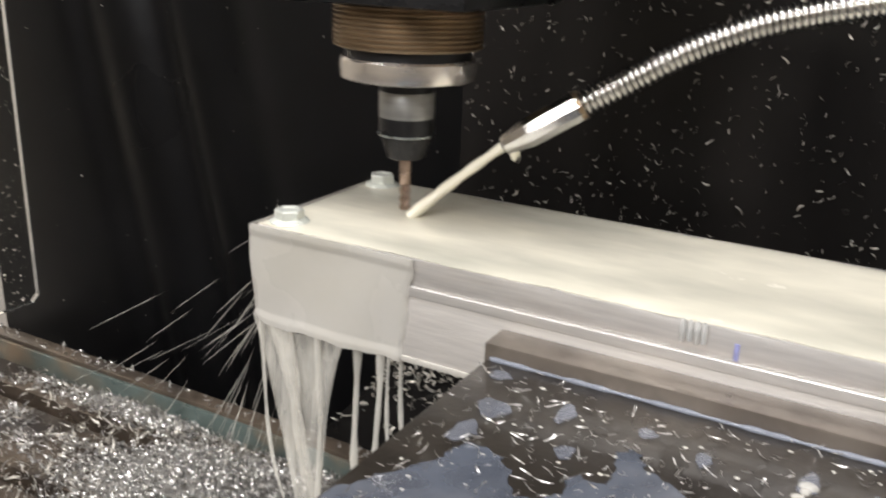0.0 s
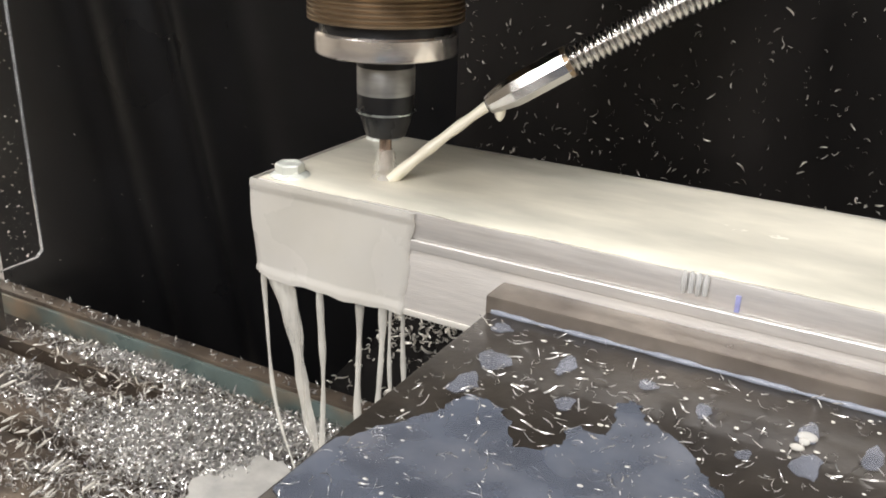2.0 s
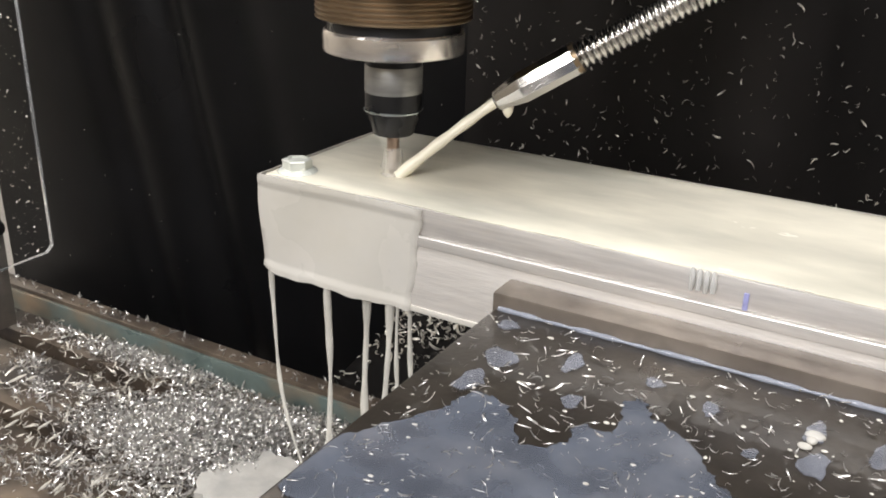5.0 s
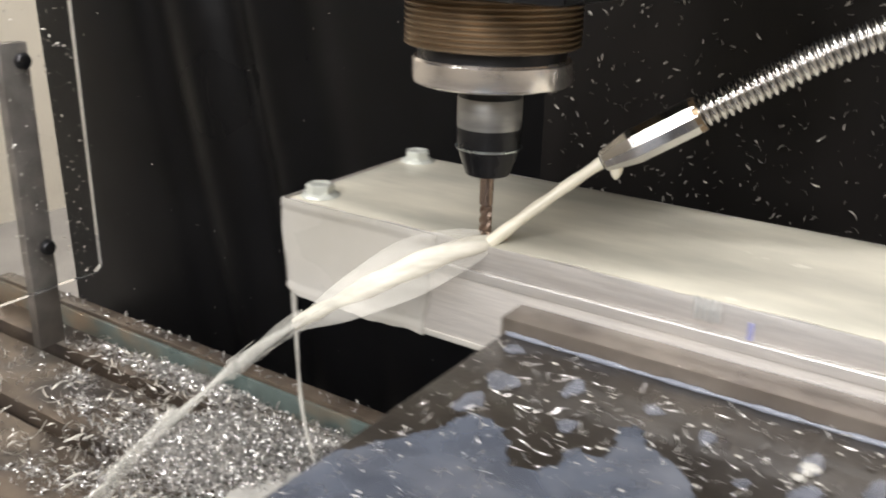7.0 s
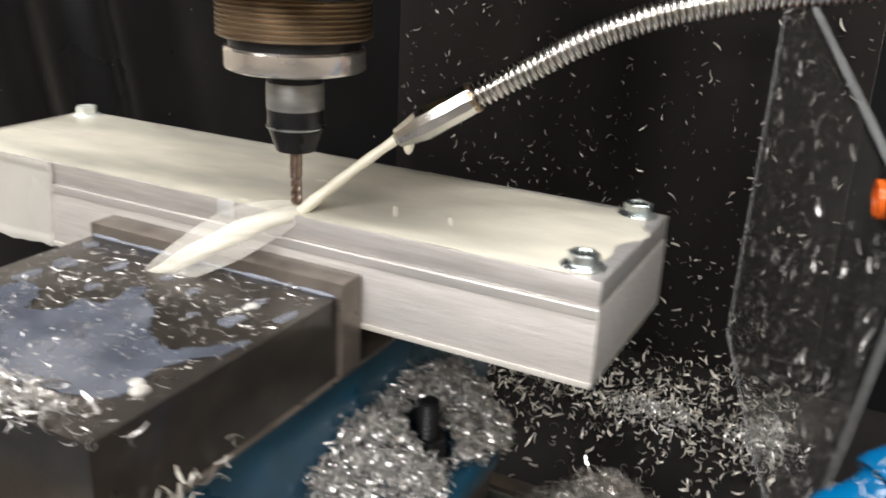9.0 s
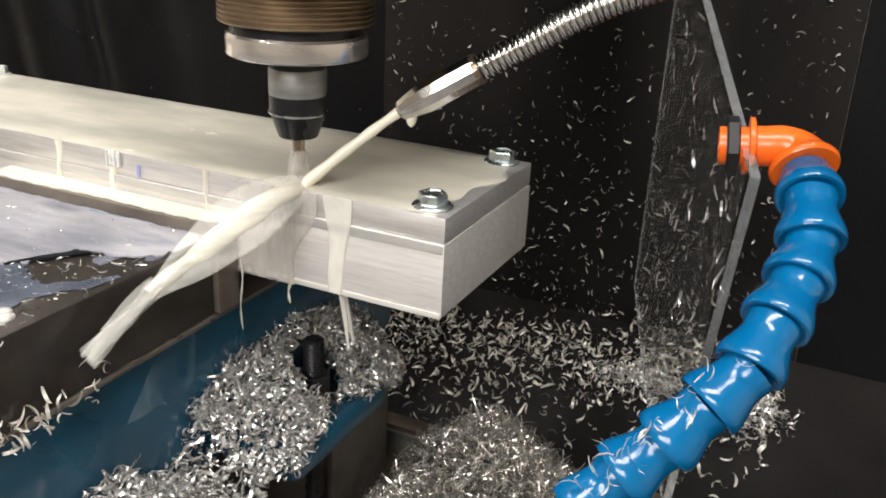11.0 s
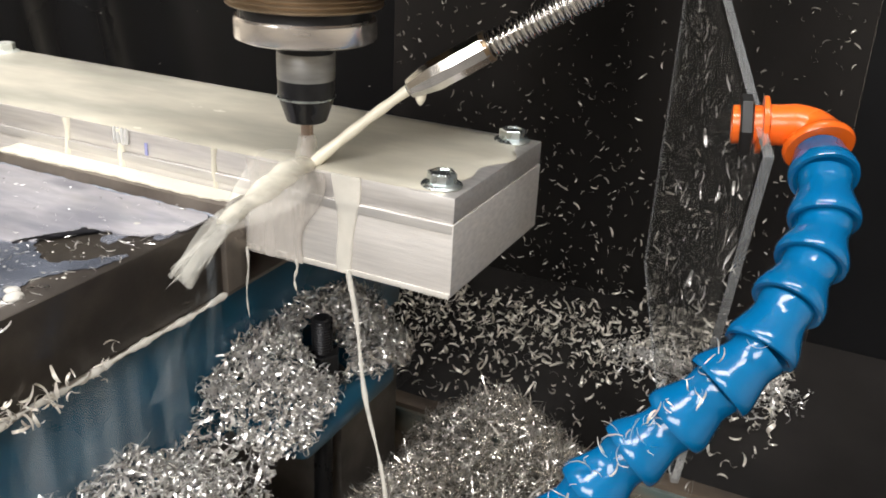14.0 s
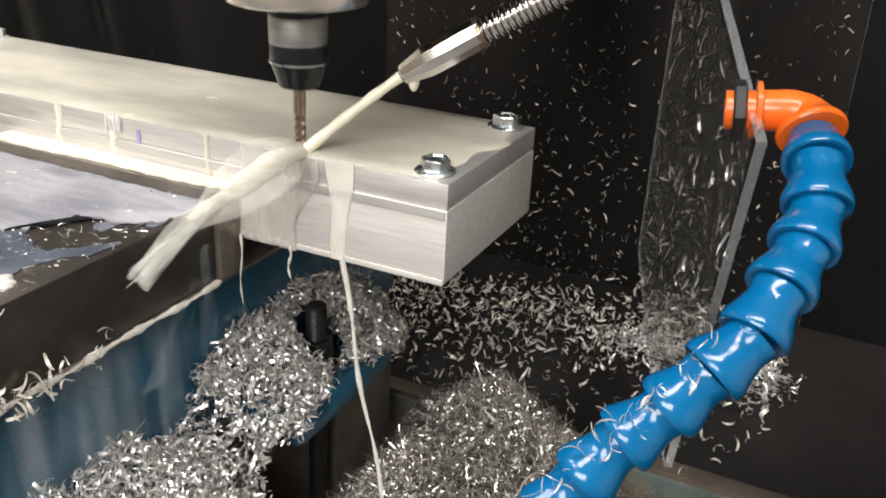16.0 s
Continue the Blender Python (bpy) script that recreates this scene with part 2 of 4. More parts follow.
def smooth_path(points, n):
    """A Catmull-Rom line through the points."""
    p = [Vector(q) for q in points]
    p = [2 * p[0] - p[1]] + p + [2 * p[-1] - p[-2]]
    out = []
    for k in range(n):
        u = k / (n - 1) * (len(p) - 3)
        i = min(int(u), len(p) - 4)
        f = u - i
        a, b, c, d = p[i:i + 4]
        out.append(0.5 * ((2 * b) + (c - a) * f + (2 * a - 5 * b + 4 * c - d) * f * f + (3 * b - a - 3 * c + d) * f ** 3))
    return out


def tube(points, radii, seg=14, flat=1.0):
    """A tube along points; radii one for each; flat squeezes it across."""
    bm = bmesh.new()
    rings, side = [], None
    for i, p in enumerate(points):
        way = (points[min(i + 1, len(points) - 1)] - points[max(i - 1, 0)]).normalized()
        if side is None:
            side = way.orthogonal().normalized()
        side = (side - way * side.dot(way)).normalized()
        up = way.cross(side)
        rings.append([p + radii[i] * (math.cos(2 * math.pi * k / seg) * side + flat * math.sin(2 * math.pi * k / seg) * up) for k in range(seg)])
    bm_skin(bm, rings)
    return bm


def mesh_of(name, bm, mat, smooth=35):
    bmesh.ops.recalc_face_normals(bm, faces=bm.faces)
    me = bpy.data.meshes.new(name)
    bm.to_mesh(me)
    bm.free()
    me.materials.append(mat)
    if smooth:
        me.polygons.foreach_set("use_smooth", [True] * len(me.polygons))
        me.set_sharp_from_angle(angle=radians(smooth))
    return me


def part(name, bm, mat, parent, label="", smooth=35):
    ob = new(name, mesh_of(name, bm, mat, smooth))
    ob.parent = parent
    if label:
        tagged(ob, label)
    return ob


def thing(name, label, category, group="", bm=None, mat=None, kind="", smooth=35):
    ob = new(name, mesh_of(name, bm, mat, smooth) if bm else None)
    return tagged(ob, label, category, group, kind)


ON_TABLE = []  # things that ride on the machine table, with their own poses there


def ride(ob, m=None):
    ON_TABLE.append((ob, m or Matrix()))
    return ob


def sheet(grid, thick):
    """A closed sheet from a grid of points, thickened downwards along z (or along a given vector)."""
    bm = bmesh.new()
    down = Vector((0, 0, -thick)) if not isinstance(thick, Vector) else thick
    top = [[bm.verts.new(p) for p in row] for row in grid]
    low = [[bm.verts.new(Vector(p) + down) for p in row] for row in grid]
    h, w = len(grid), len(grid[0])
    for i in range(h - 1):
        for j in range(w - 1):
            bm.faces.new((top[i][j], top[i][j + 1], top[i + 1][j + 1], top[i + 1][j]))
            bm.faces.new((low[i][j], low[i + 1][j], low[i + 1][j + 1], low[i][j + 1]))
    rim = [(0, j) for j in range(w)] + [(i, w - 1) for i in range(1, h)] + [(h - 1, j) for j in range(w - 2, -1, -1)] + [(i, 0) for i in range(h - 2, 0, -1)]
    for (a, b), (c, d) in zip(rim, rim[1:] + rim[:1]):
        bm.faces.new((top[a][b], low[a][b], low[c][d], top[c][d]))
    return bm


def wavy(lo, hi, n, amount, rnd, freq=3):
    """n points from lo to hi with an uneven offset, as (along, across)."""
    ph = [rnd.uniform(0, 6.28) for _ in range(4)]
    return [(lo + (hi - lo) * i / (n - 1),
             amount * (math.sin(freq * 6.28 * i / n + ph[0]) + 0.6 * math.sin(2.7 * freq * 6.28 * i / n + ph[1]) + 0.4 * math.sin(6.1 * freq * 6.28 * i / n + ph[2])))
            for i in range(n)]


def chip_mesh(name, places, size, rng, mat, width=0.22, curl=(0.6, 3.2), normal=None, flatten=0.0, seg=5, swing=6.283):
    """Many curled slivers in one mesh. places: an array of points; size: least and most length in metres."""
    n = len(places)
    length = rng.uniform(size[0], size[1], n) * rng.uniform(0.6, 1.0, n)
    bend = rng.uniform(curl[0], curl[1], n)
    wide = length * width * rng.uniform(0.5, 1.3, n)
    a = np.linspace(-0.5, 0.5, seg + 1)
    ang = bend[:, None] * a
    rad = (length / bend)[:, None]
    px, pz = rad * np.sin(ang), rad * (1 - np.cos(ang))
    pz -= pz.max(1, keepdims=True) * 0.5
    py = np.linspace(-0.15, 0.15, seg + 1)[None] * length[:, None] * rng.uniform(-1.5, 1.5, (n, 1))
    taper = 0.4 + 0.6 * np.sin(np.pi * (np.arange(seg + 1) + 0.3) / (seg + 0.6))
    local = np.empty((n, seg + 1, 2, 3))
    for s, sign in ((0, -1), (1, 1)):
        local[:, :, s, 0], local[:, :, s, 2] = px, pz
        local[:, :, s, 1] = py + sign * 0.5 * wide[:, None] * taper
    q = rng.normal(size=(n, 4))
    if flatten:
        ax = rng.uniform(-swing / 2, swing / 2, n) / 2
        flat = np.stack([np.cos(ax), 0 * ax, 0 * ax, np.sin(ax)], -1)
        roll = rng.uniform(-1, 1, n) * 0.8 + (rng.uniform(0, 1, n) < 0.7) * 1.57
        lean = np.stack([np.cos(roll / 2), np.sin(roll / 2), 0 * roll, 0 * roll], -1)
        w1, x1, y1, z1 = flat.T
        w2, x2, y2, z2 = lean.T
        base = np.stack([w1 * w2 - x1 * x2 - y1 * y2 - z1 * z2, w1 * x2 + x1 * w2 + y1 * z2 - z1 * y2,
                         w1 * y2 - x1 * z2 + y1 * w2 + z1 * x2, w1 * z2 + x1 * y2 - y1 * x2 + z1 * w2], -1)
        q = base * flatten * 3 + q * (1 - flatten)
    q /= np.linalg.norm(q, axis=1, keepdims=True)
    w, x, y, z = q.T
    R = np.stack([np.stack([1 - 2 * (y * y + z * z), 2 * (x * y - z * w), 2 * (x * z + y * w)], -1),
                  np.stack([2 * (x * y + z * w), 1 - 2 * (x * x + z * z), 2 * (y * z - x * w)], -1),
                  np.stack([2 * (x * z - y * w), 2 * (y * z + x * w), 1 - 2 * (x * x + y * y)], -1)], 1)
    pts = np.einsum("nij,nabj->nabi", R, local)
    if normal == "y":  # lying on an upright wall that faces -y
        pts = np.stack([pts[..., 0], -pts[..., 2], pts[..., 1]], -1)
    elif normal == "x":
        pts = np.stack([-pts[..., 2], pts[..., 1], pts[..., 0]], -1)
    pts = pts + np.asarray(places)[:, None, None, :]
    verts = pts.reshape(-1, 3)
    base = np.arange(n)[:, None] * 2 * (seg + 1) + 2 * np.arange(seg)[None]
    faces = np.stack([base, base + 1, base + 3, base + 2], -1).reshape(-1, 4)
    me = bpy.data.meshes.new(name)
    me.from_pydata(verts.tolist(), [], faces.tolist())
    me.materials.append(mat)
    me.polygons.foreach_set("use_smooth", [True] * len(me.polygons))
    return me


rng = np.random.default_rng(7)
rnd = random.Random(7)

# ---- the shop and the machine's black surround ----
def structure(name, bm, mat, label="", smooth=35):
    return thing(name, label, "structure", "", bm, mat, "structure", smooth)


structure("floor", box((-3.2, -3.2, -1.1), (3.2, 3.2, -1.0)), FLOOR_PAINT, "grey painted shop floor")
structure("ceiling", box((-3.2, -3.2, 2.3), (3.2, 3.2, 2.4)), WALL_PAINT, "pale painted shop ceiling")
structure("wall_north", box((-3.2, 3.0, -1.0), (3.2, 3.2, 2.3)), WALL_PAINT, "pale painted shop wall")
structure("wall_south", box((-3.2, -3.2, -1.0), (3.2, -3.0, 2.3)), WALL_PAINT, "pale painted shop wall")
structure("wall_west", box((-3.2, -3.0, -1.0), (-3.0, 3.0, 2.3)), WALL_PAINT, "pale painted shop wall")
structure("wall_east", box((3.0, -3.0, -1.0), (3.2, 3.0, 2.3)), WALL_PAINT, "pale painted shop wall")

PANEL_Y = 0.56


def back_panel():
    return structure("wall_back_panel", box((-0.262, PANEL_Y, -0.62), (0.235, PANEL_Y + 0.006, 0.95), 0.001), BLACK_PANEL, "glossy black splash panel specked with dried chips")


def black_curtain():
    """A black rubber sheet that hangs in soft leaning folds."""
    grid, nx, nz = [], 150, 40
    for k in range(nz):
        z = -0.62 + 1.6 * k / (nz - 1)
        row = []
        for i in range(nx):
            x = -1.24 + 0.985 * i / (nx - 1)
            u = x + 0.22 * z
            fold = 0.016 * math.sin(u * 8 + 0.5) + 0.014 * math.exp(-((u + 0.93) / 0.03) ** 2) + 0.02 * math.exp(-((u + 0.8) / 0.035) ** 2) + 0.01 * math.exp(-((u + 0.66) / 0.05) ** 2)
            row.append((x, PANEL_Y + 0.034 + fold, z))
        grid.append(row)
    return structure("wall_curtain", sheet(grid, Vector((0, 0.004, 0))), BLACK_RUBBER, "black rubber splash curtain hanging in soft folds", 80)


def rear_ledge():
    """The sloping black tray between the table and the panel."""
    bm = bmesh.new()
    bm_skin(bm, [[(x, 0.2, -0.36), (x, 0.558, -0.30), (x, 0.558, -0.31), (x, 0.2, -0.37)] for x in (-0.262, 0.6)])
    return structure("wall_chip_tray", bm, BLACK_PANEL, "black sheet metal chip tray behind the table")


back_panel()
black_curtain()
rear_ledge()
structure("wall_side_panel", box((0.2352, PANEL_Y + 0.002, -0.62), (0.95, PANEL_Y + 0.006, 0.95)), SIDE_BLACK, "matt black side panel beside the splash panel")
structure("wall_sump", box((-1.3, -0.6, -0.64), (0.95, 0.57, -0.62)), BLACK_RUBBER, "black floor of the machine's sump")


# ---- the spindle ----
def spindle():
    s = thing("milling_spindle", "milling machine spindle with a threaded nose and collet holder", "spindle")
    part("head_plate", box((-0.058, -0.052, 0.1088), (0.058, 0.058, 0.126), 0.004), BLACK_OXIDE, s, "dark plate above the threaded nose")
    # the head's bulk out of view, sized to shade the plate round the cutter
    part("head_casting", box((-0.105, -0.056, 0.1255), (0.105, 0.34, 0.5), 0.006), BLACK_OXIDE, s, "dark milling head casting")
    prof = [(0.03, 0.0868)]
    for k in range(9):
        z = 0.0874 + 0.0023 * k
        prof += [(0.0361, z), (0.0371, z + 0.0008), (0.0371, z + 0.0014), (0.0361, z + 0.0022)]
    prof += [(0.036, 0.1085)]
    part("threaded_nose", lathe(prof, 64), THREAD, s, "oily brown threaded spindle nose")
    part("undercut", lathe([(0.0315, 0.082), (0.0315, 0.0872)], 64), BLACK_OXIDE, s, "dark groove above the ring")
    part("ring", lathe([(0.0318, 0.0716), (0.0335, 0.0725), (0.0338, 0.0735), (0.0338, 0.0815), (0.033, 0.0826)], 72), RING_STEEL, s, "polished steel ring")
    part("holder_collar", lathe([(0.0138, 0.0655), (0.0138, 0.0718)], 48), BLACK_OXIDE, s)
    part("holder_body", lathe([(0.0139, 0.0525), (0.0141, 0.0535), (0.0141, 0.065), (0.0137, 0.0657)], 48), HOLDER_GREY, s, "worn grey holder band")
    part("collet_nut", lathe([(0.0092, 0.0314), (0.0098, 0.0318), (0.0132, 0.0418), (0.0139, 0.0436), (0.0139, 0.0526)], 48), BLACK_OXIDE, s, "black collet nut")
    part("nut_ring", lathe([(0.0139, 0.0431), (0.0145, 0.0434), (0.0145, 0.044), (0.0139, 0.0443)], 48), ZINC, s, "bright ring round the nut")
    c = part("cutter", lathe([(0.003, 0.0175), (0.0031, 0.018), (0.0031, 0.0325)], 24), CARBIDE, s, "slender carbide end mill")
    bm = bmesh.new()
    rings = []
    for k in range(15):
        z, tw = 0.0035 + 0.001 * k, 0.35 * k
        rings.append([((0.0029 if i % 4 < 2 else 0.0018) * math.cos(6.283 * i / 16 + tw), (0.0029 if i % 4 < 2 else 0.0018) * math.sin(6.283 * i / 16 + tw), z) for i in range(16)])
    bm_skin(bm, rings)
    part("flutes", bm, CARBIDE, c)
    return s, c


SPINDLE, CUTTER = spindle()
r_ = random.Random(2)
CLIMB = part("climbing_coolant", lathe([(0.0036 + 0.0014 * r_.random() + 0.0022 * (0.0245 - z) / 0.015, z) for z in np.linspace(0.009, 0.0235, 12)] + [(0.0031, 0.0245)], 14), SHEET_TAIL, SPINDLE, "milky coolant climbing the cutter", 80)


# ---- the coolant hose and its jet ----
HOSE_LINE = [(0.0775, 0.0366, 0.0615), (0.1016, 0.0446, 0.0765), (0.1239, 0.0519, 0.0905), (0.1455, 0.0591, 0.101), (0.1667, 0.0661, 0.1085),
             (0.2, 0.077, 0.1165), (0.24, 0.09, 0.123), (0.32, 0.115, 0.14), (0.42, 0.14, 0.19), (0.5, 0.15, 0.3)]


def hose():
    h = thing("coolant_hose", "flexible chrome gooseneck coolant hose with a tapered nozzle", "hose")
    line = smooth_path(HOSE_LINE, 4200)
    out, gap = [line[0]], 0.0
    for a, b in zip(line, line[1:]):
        gap += (b - a).length
        if gap > 0.00042:
            out.append(b)
            gap = 0.0
    pitch = 7
    rib = (0.0049, 0.0061, 0.0066, 0.0068, 0.0068, 0.0066, 0.0061)
    radii = [rib[i % pitch] for i in range(len(out))]
    part("gooseneck", tube(out, radii, 22), CHROME, h, "ribbed chrome gooseneck")
    a, b = Vector((0.0432, 0.0253, 0.0388)), Vector(HOSE_LINE[0]) + Vector((0.0012, 0.0004, 0.0008))
    pts = [a.lerp(b, f) for f in (0, 0.02, 0.16, 0.3, 0.34, 0.92, 1.0)]
    part("nozzle", tube(pts, [0.0044, 0.0052, 0.0066, 0.0079, 0.0082, 0.0082, 0.0078], 11), CHROME, h, "tapered chrome nozzle", 20)
    part("nozzle_band", tube([a.lerp(b, 0.965), a.lerp(b, 1.02)], [0.0079, 0.0076], 28), THREAD, h, "brown stained collar")
    way = (a - b).normalized()
    # black disc on the closed tip, in place of the shaded hole
    part("dark_bore_disc", tube([a + way * 0.0002, a + way * 0.0006], [0.0034, 0.0034], 20), BLACK_OXIDE, h)
    drip = a + Vector((0.0055, 0.0018, -0.0045))
    part("drip", tube([drip + Vector((0, 0, d)) for d in (0.003, 0.0, -0.002, -0.0032)], [0.003, 0.0026, 0.0017, 0.0004], 12), COOLANT_JET, h, "cream drip under the nozzle")
    return a


NOZZLE = hose()
HIT = Vector((0.0045, -0.003, 0.0008))


def jet():
    pts = [NOZZLE.lerp(HIT, f) + Vector((0, 0, 0.0008 * 4 * f * (1 - f))) for f in np.linspace(-0.06, 1.0, 40)]
    radii = [0.0026 + 0.0002 * math.sin(i * 0.6) + 0.0006 * (i / 39) ** 3 for i in range(40)]
    thing("coolant_jet", "cream coolant jet pouring from the nozzle", "liquid", bm=tube(pts, radii, 18), mat=COOLANT_JET, smooth=80)


jet()


def fan_line(s):
    """Where the thrown coolant is at s metres from the hit, in the thing's own space, heading along -x."""
    return Vector((-s, 0, -0.25 * s - 2.5 * s * s))


def fan():
    f = thing("coolant_splash", "sheet of milky coolant thrown off the block's edge", "liquid")
    grid = []
    for i in range(34):
        s = 0.0919 * i / 33
        half = 0.0022 + 0.0135 * math.sin(math.pi * (s / 0.092) ** 0.8) ** 0.9 + 0.0018 * (1 - s / 0.092)
        p = fan_line(s)
        row = []
        for v in np.linspace(-1, 1, 19):
            ripple = 0.0006 * math.sin(5 * v + i * 0.2) * s / 0.05 + 0.0003 * math.sin(15 * v - i * 0.5)
            row.append(p + Vector((0, half * 0.62 * v, half * 0.62 * v + ripple)))
        grid.append(row)
    first = part("splash_sheet", sheet(grid, 0.0007), SHEET_THIN, f, "thin milky sheet", 80)
    core, radii = [], []
    for i in range(30):
        s = 0.088 * i / 29
        core.append(fan_line(s) + Vector((0, 0.0006 * math.sin(s * 90), 0.0006 * math.sin(s * 70 + 1))))
        radii.append(0.0034 + 0.0024 * math.sin(math.pi * min(1, s / 0.07)) ** 0.8 + 0.0004 * math.sin(s * 260))
    part("splash_core", tube(core, radii, 20, 0.55), SPLASH_CORE, first, "dense cream stream within the sheet", 80)
    # fine streaks that the sheet breaks up into
    r = random.Random(31)
    bm = bmesh.new()
    for k in range(420):
        s = 0.066 + 0.042 * r.random()
        wide = 0.001 + 0.1 * max(0, s - 0.078)
        size = r.uniform(0.004, 0.013)
        oy, oz, lean = r.gauss(0, 0.6) * wide, r.gauss(0, 0.6) * wide, r.gauss(0, 0.08)
        pts = [fan_line(s + size * i / 3) + Vector((0, oy + lean * size * i / 3, oz)) for i in range(4)]
        thick = r.uniform(0.0002, 0.0006)
        bm_skin(bm, [[p + Vector((0, w * thick * math.cos(2.0944 * j), w * thick * math.sin(2.0944 * j))) for j in range(3)] for p, w in zip(pts, (0.2, 1, 0.8, 0.2))])
    tagged(part("spray", bm, COOLANT_SPRAY, first, "fine white spray", 80), "fine white spray", kind="stuff")
    pieces = []
    for k in range(7):
        s0, s1 = 0.084 + 0.031 * k, 0.084 + 0.031 * (k + 1.1)
        mid = fan_line((s0 + s1) / 2)
        bm = bmesh.new()
        for j in range(5):
            r = random.Random(10 * k + j)
            oy, oz, ph = r.uniform(-1, 1) * (0.003 + 0.0012 * k), r.uniform(-1, 1) * (0.002 + 0.001 * k), r.uniform(0, 6)
            pts, radii = [], []
            for i in range(12):
                s = s0 + (s1 - s0) * i / 11
                pts.append(fan_line(s) - mid + Vector((0, oy + 0.0015 * math.sin(70 * s + ph), oz + 0.0012 * math.sin(90 * s + ph))))
                radii.append((0.0024 if j else 0.0036) * (0.75 + 0.4 * math.sin(150 * s + ph)))
            one = tube(pts, radii, 9, 0.6)
            me = bpy.data.meshes.new("strand_piece")
            one.to_mesh(me)
            one.free()
            bm.from_mesh(me)
            bpy.data.meshes.remove(me)
        q = part("splash_rope", bm, COOLANT_SPRAY, f, "", 80)
        q.location = mid
        pieces.append((q, mid))
    f.location = HIT
    return f, first, pieces


SPLASH, SPLASH_SHEET, SPLASH_ROPES = fan()


# ---- the table and what rides on it ----
TOP = -0.278  # the table's upper face


def machine_table():
    t = ride(thing("machine_table", "oily cast iron T-slot machine table littered with chips", "machine table"))
    strips = [(0.152, 0.188), (0.062, 0.135), (-0.028, 0.045), (-0.15, -0.045)]
    for a, b in strips:
        part("table_strip", box((-1.05, a, TOP - 0.018), (0.2, b, TOP), 0.0015), CAST, t)
    part("table_bed", box((-1.05, -0.15, TOP - 0.09), (0.2, 0.2, TOP - 0.019), 0.003), CAST, t)
    part("rear_rim", box((-1.05, 0.1885, TOP - 0.06), (0.2, 0.205, -0.254), 0.0015), CAST, t, "brown stained raised rear rim")
    part("rim_face", box((-1.049, 0.1845, TOP - 0.002), (0.199, 0.1884, -0.2575), 0.001), GREEN_EDGE, t, "worn green face of the rim")
    return t


machine_table()

L, W, H, PLATE = 0.4231, 0.1137, 0.0508, 0.0127


def workpiece():
    b = ride(thing("aluminium_workpiece", "brushed aluminium block with a bolted top plate, wet with milky coolant", "workpiece"))
    part("block", box((-L, 0.0, -H), (0.0, W, -PLATE - 0.0004), 0.0007), ALU, b, "brushed aluminium base block")
    part("joint", box((-L + 0.001, 0.001, -PLATE - 0.0003), (-0.001, W - 0.001, -PLATE + 0.0006)), ALU_BAND, b, "fine joint line")
    part("milled_band", box((-0.338, -0.0009, -PLATE - 0.0052), (-0.0008, 0.0004, -PLATE - 0.0002), 0.00065, 3), ALU_BAND, b, "smooth milled band under the top plate")
    part("top_plate", box((-L + 0.0015, 0.0004, -PLATE + 0.0004), (-0.0003, W - 0.0004, 0.0), 0.0006), ALU_PLATE, b, "milled aluminium top plate")
    for k in range(4):  # the ridges of one clear curl that sticks on the front edge
        x = -0.2065 + 0.0028 * k
        bm = bmesh.new()
        bm_skin(bm, [[(x + w * 0.0011 * math.cos(6.2832 * i / 8), -0.0012 + w * 0.0012 * math.sin(6.2832 * i / 8), z) for i in range(8)]
                     for w, z in ((0.5, -0.0085 + 0.001 * (k % 2)), (1.0, -0.0075), (1.15, -0.003), (1.0, 0.0), (0.5, 0.0012))])
        part("edge_chip", bm, WET_CHIP, b, "bright chip stuck on the front edge")
    part("wet_edge", box((-0.336, -0.0007, -H - 0.0007), (-0.0005, 0.0012, -H + 0.0022), 0.0005), FILM, b, "pale wet line along the lower edge")
    part("marker_mark", box((-0.1865, -0.0004, -0.012), (-0.1845, 0.0002, -0.005), 0.0002), MARKER, b, "blue ink mark")
    return b


workpiece()


def flange_bolt(x, y, turn, wet):
    m = pose(x, y, 0, 0, 0, turn)
    mat = COOLANT_WET if wet else ZINC
    b = thing("flange_bolt", "zinc plated hex flange bolt, coated with coolant" if wet else "bright zinc plated hex flange bolt", "bolt", "bolts of the top plate")
    part("flange", lathe([(0.0098, 0.0004), (0.0102, 0.001), (0.0096, 0.0018), (0.0078, 0.0026)], 32), mat, b)
    bm = bmesh.new()
    bm_skin(bm, [[(r * math.cos(math.pi / 3 * i), r * math.sin(math.pi / 3 * i), z) for i in range(6)] for r, z in ((0.0074, 0.0024), (0.0074, 0.0066), (0.0068, 0.0073), (0.005, 0.0074), (0.0046, 0.0068))])
    part("hex_head", bm, mat, b, smooth=20)
    return ride(b, m)


for bx, by, turn, wet in ((-0.0135, 0.0133, 12, False), (-0.0145, 0.1036, 25, False), (-0.4105, 0.0125, 40, True), (-0.412, 0.1008, 5, True)):
    flange_bolt(bx, by, turn, wet)


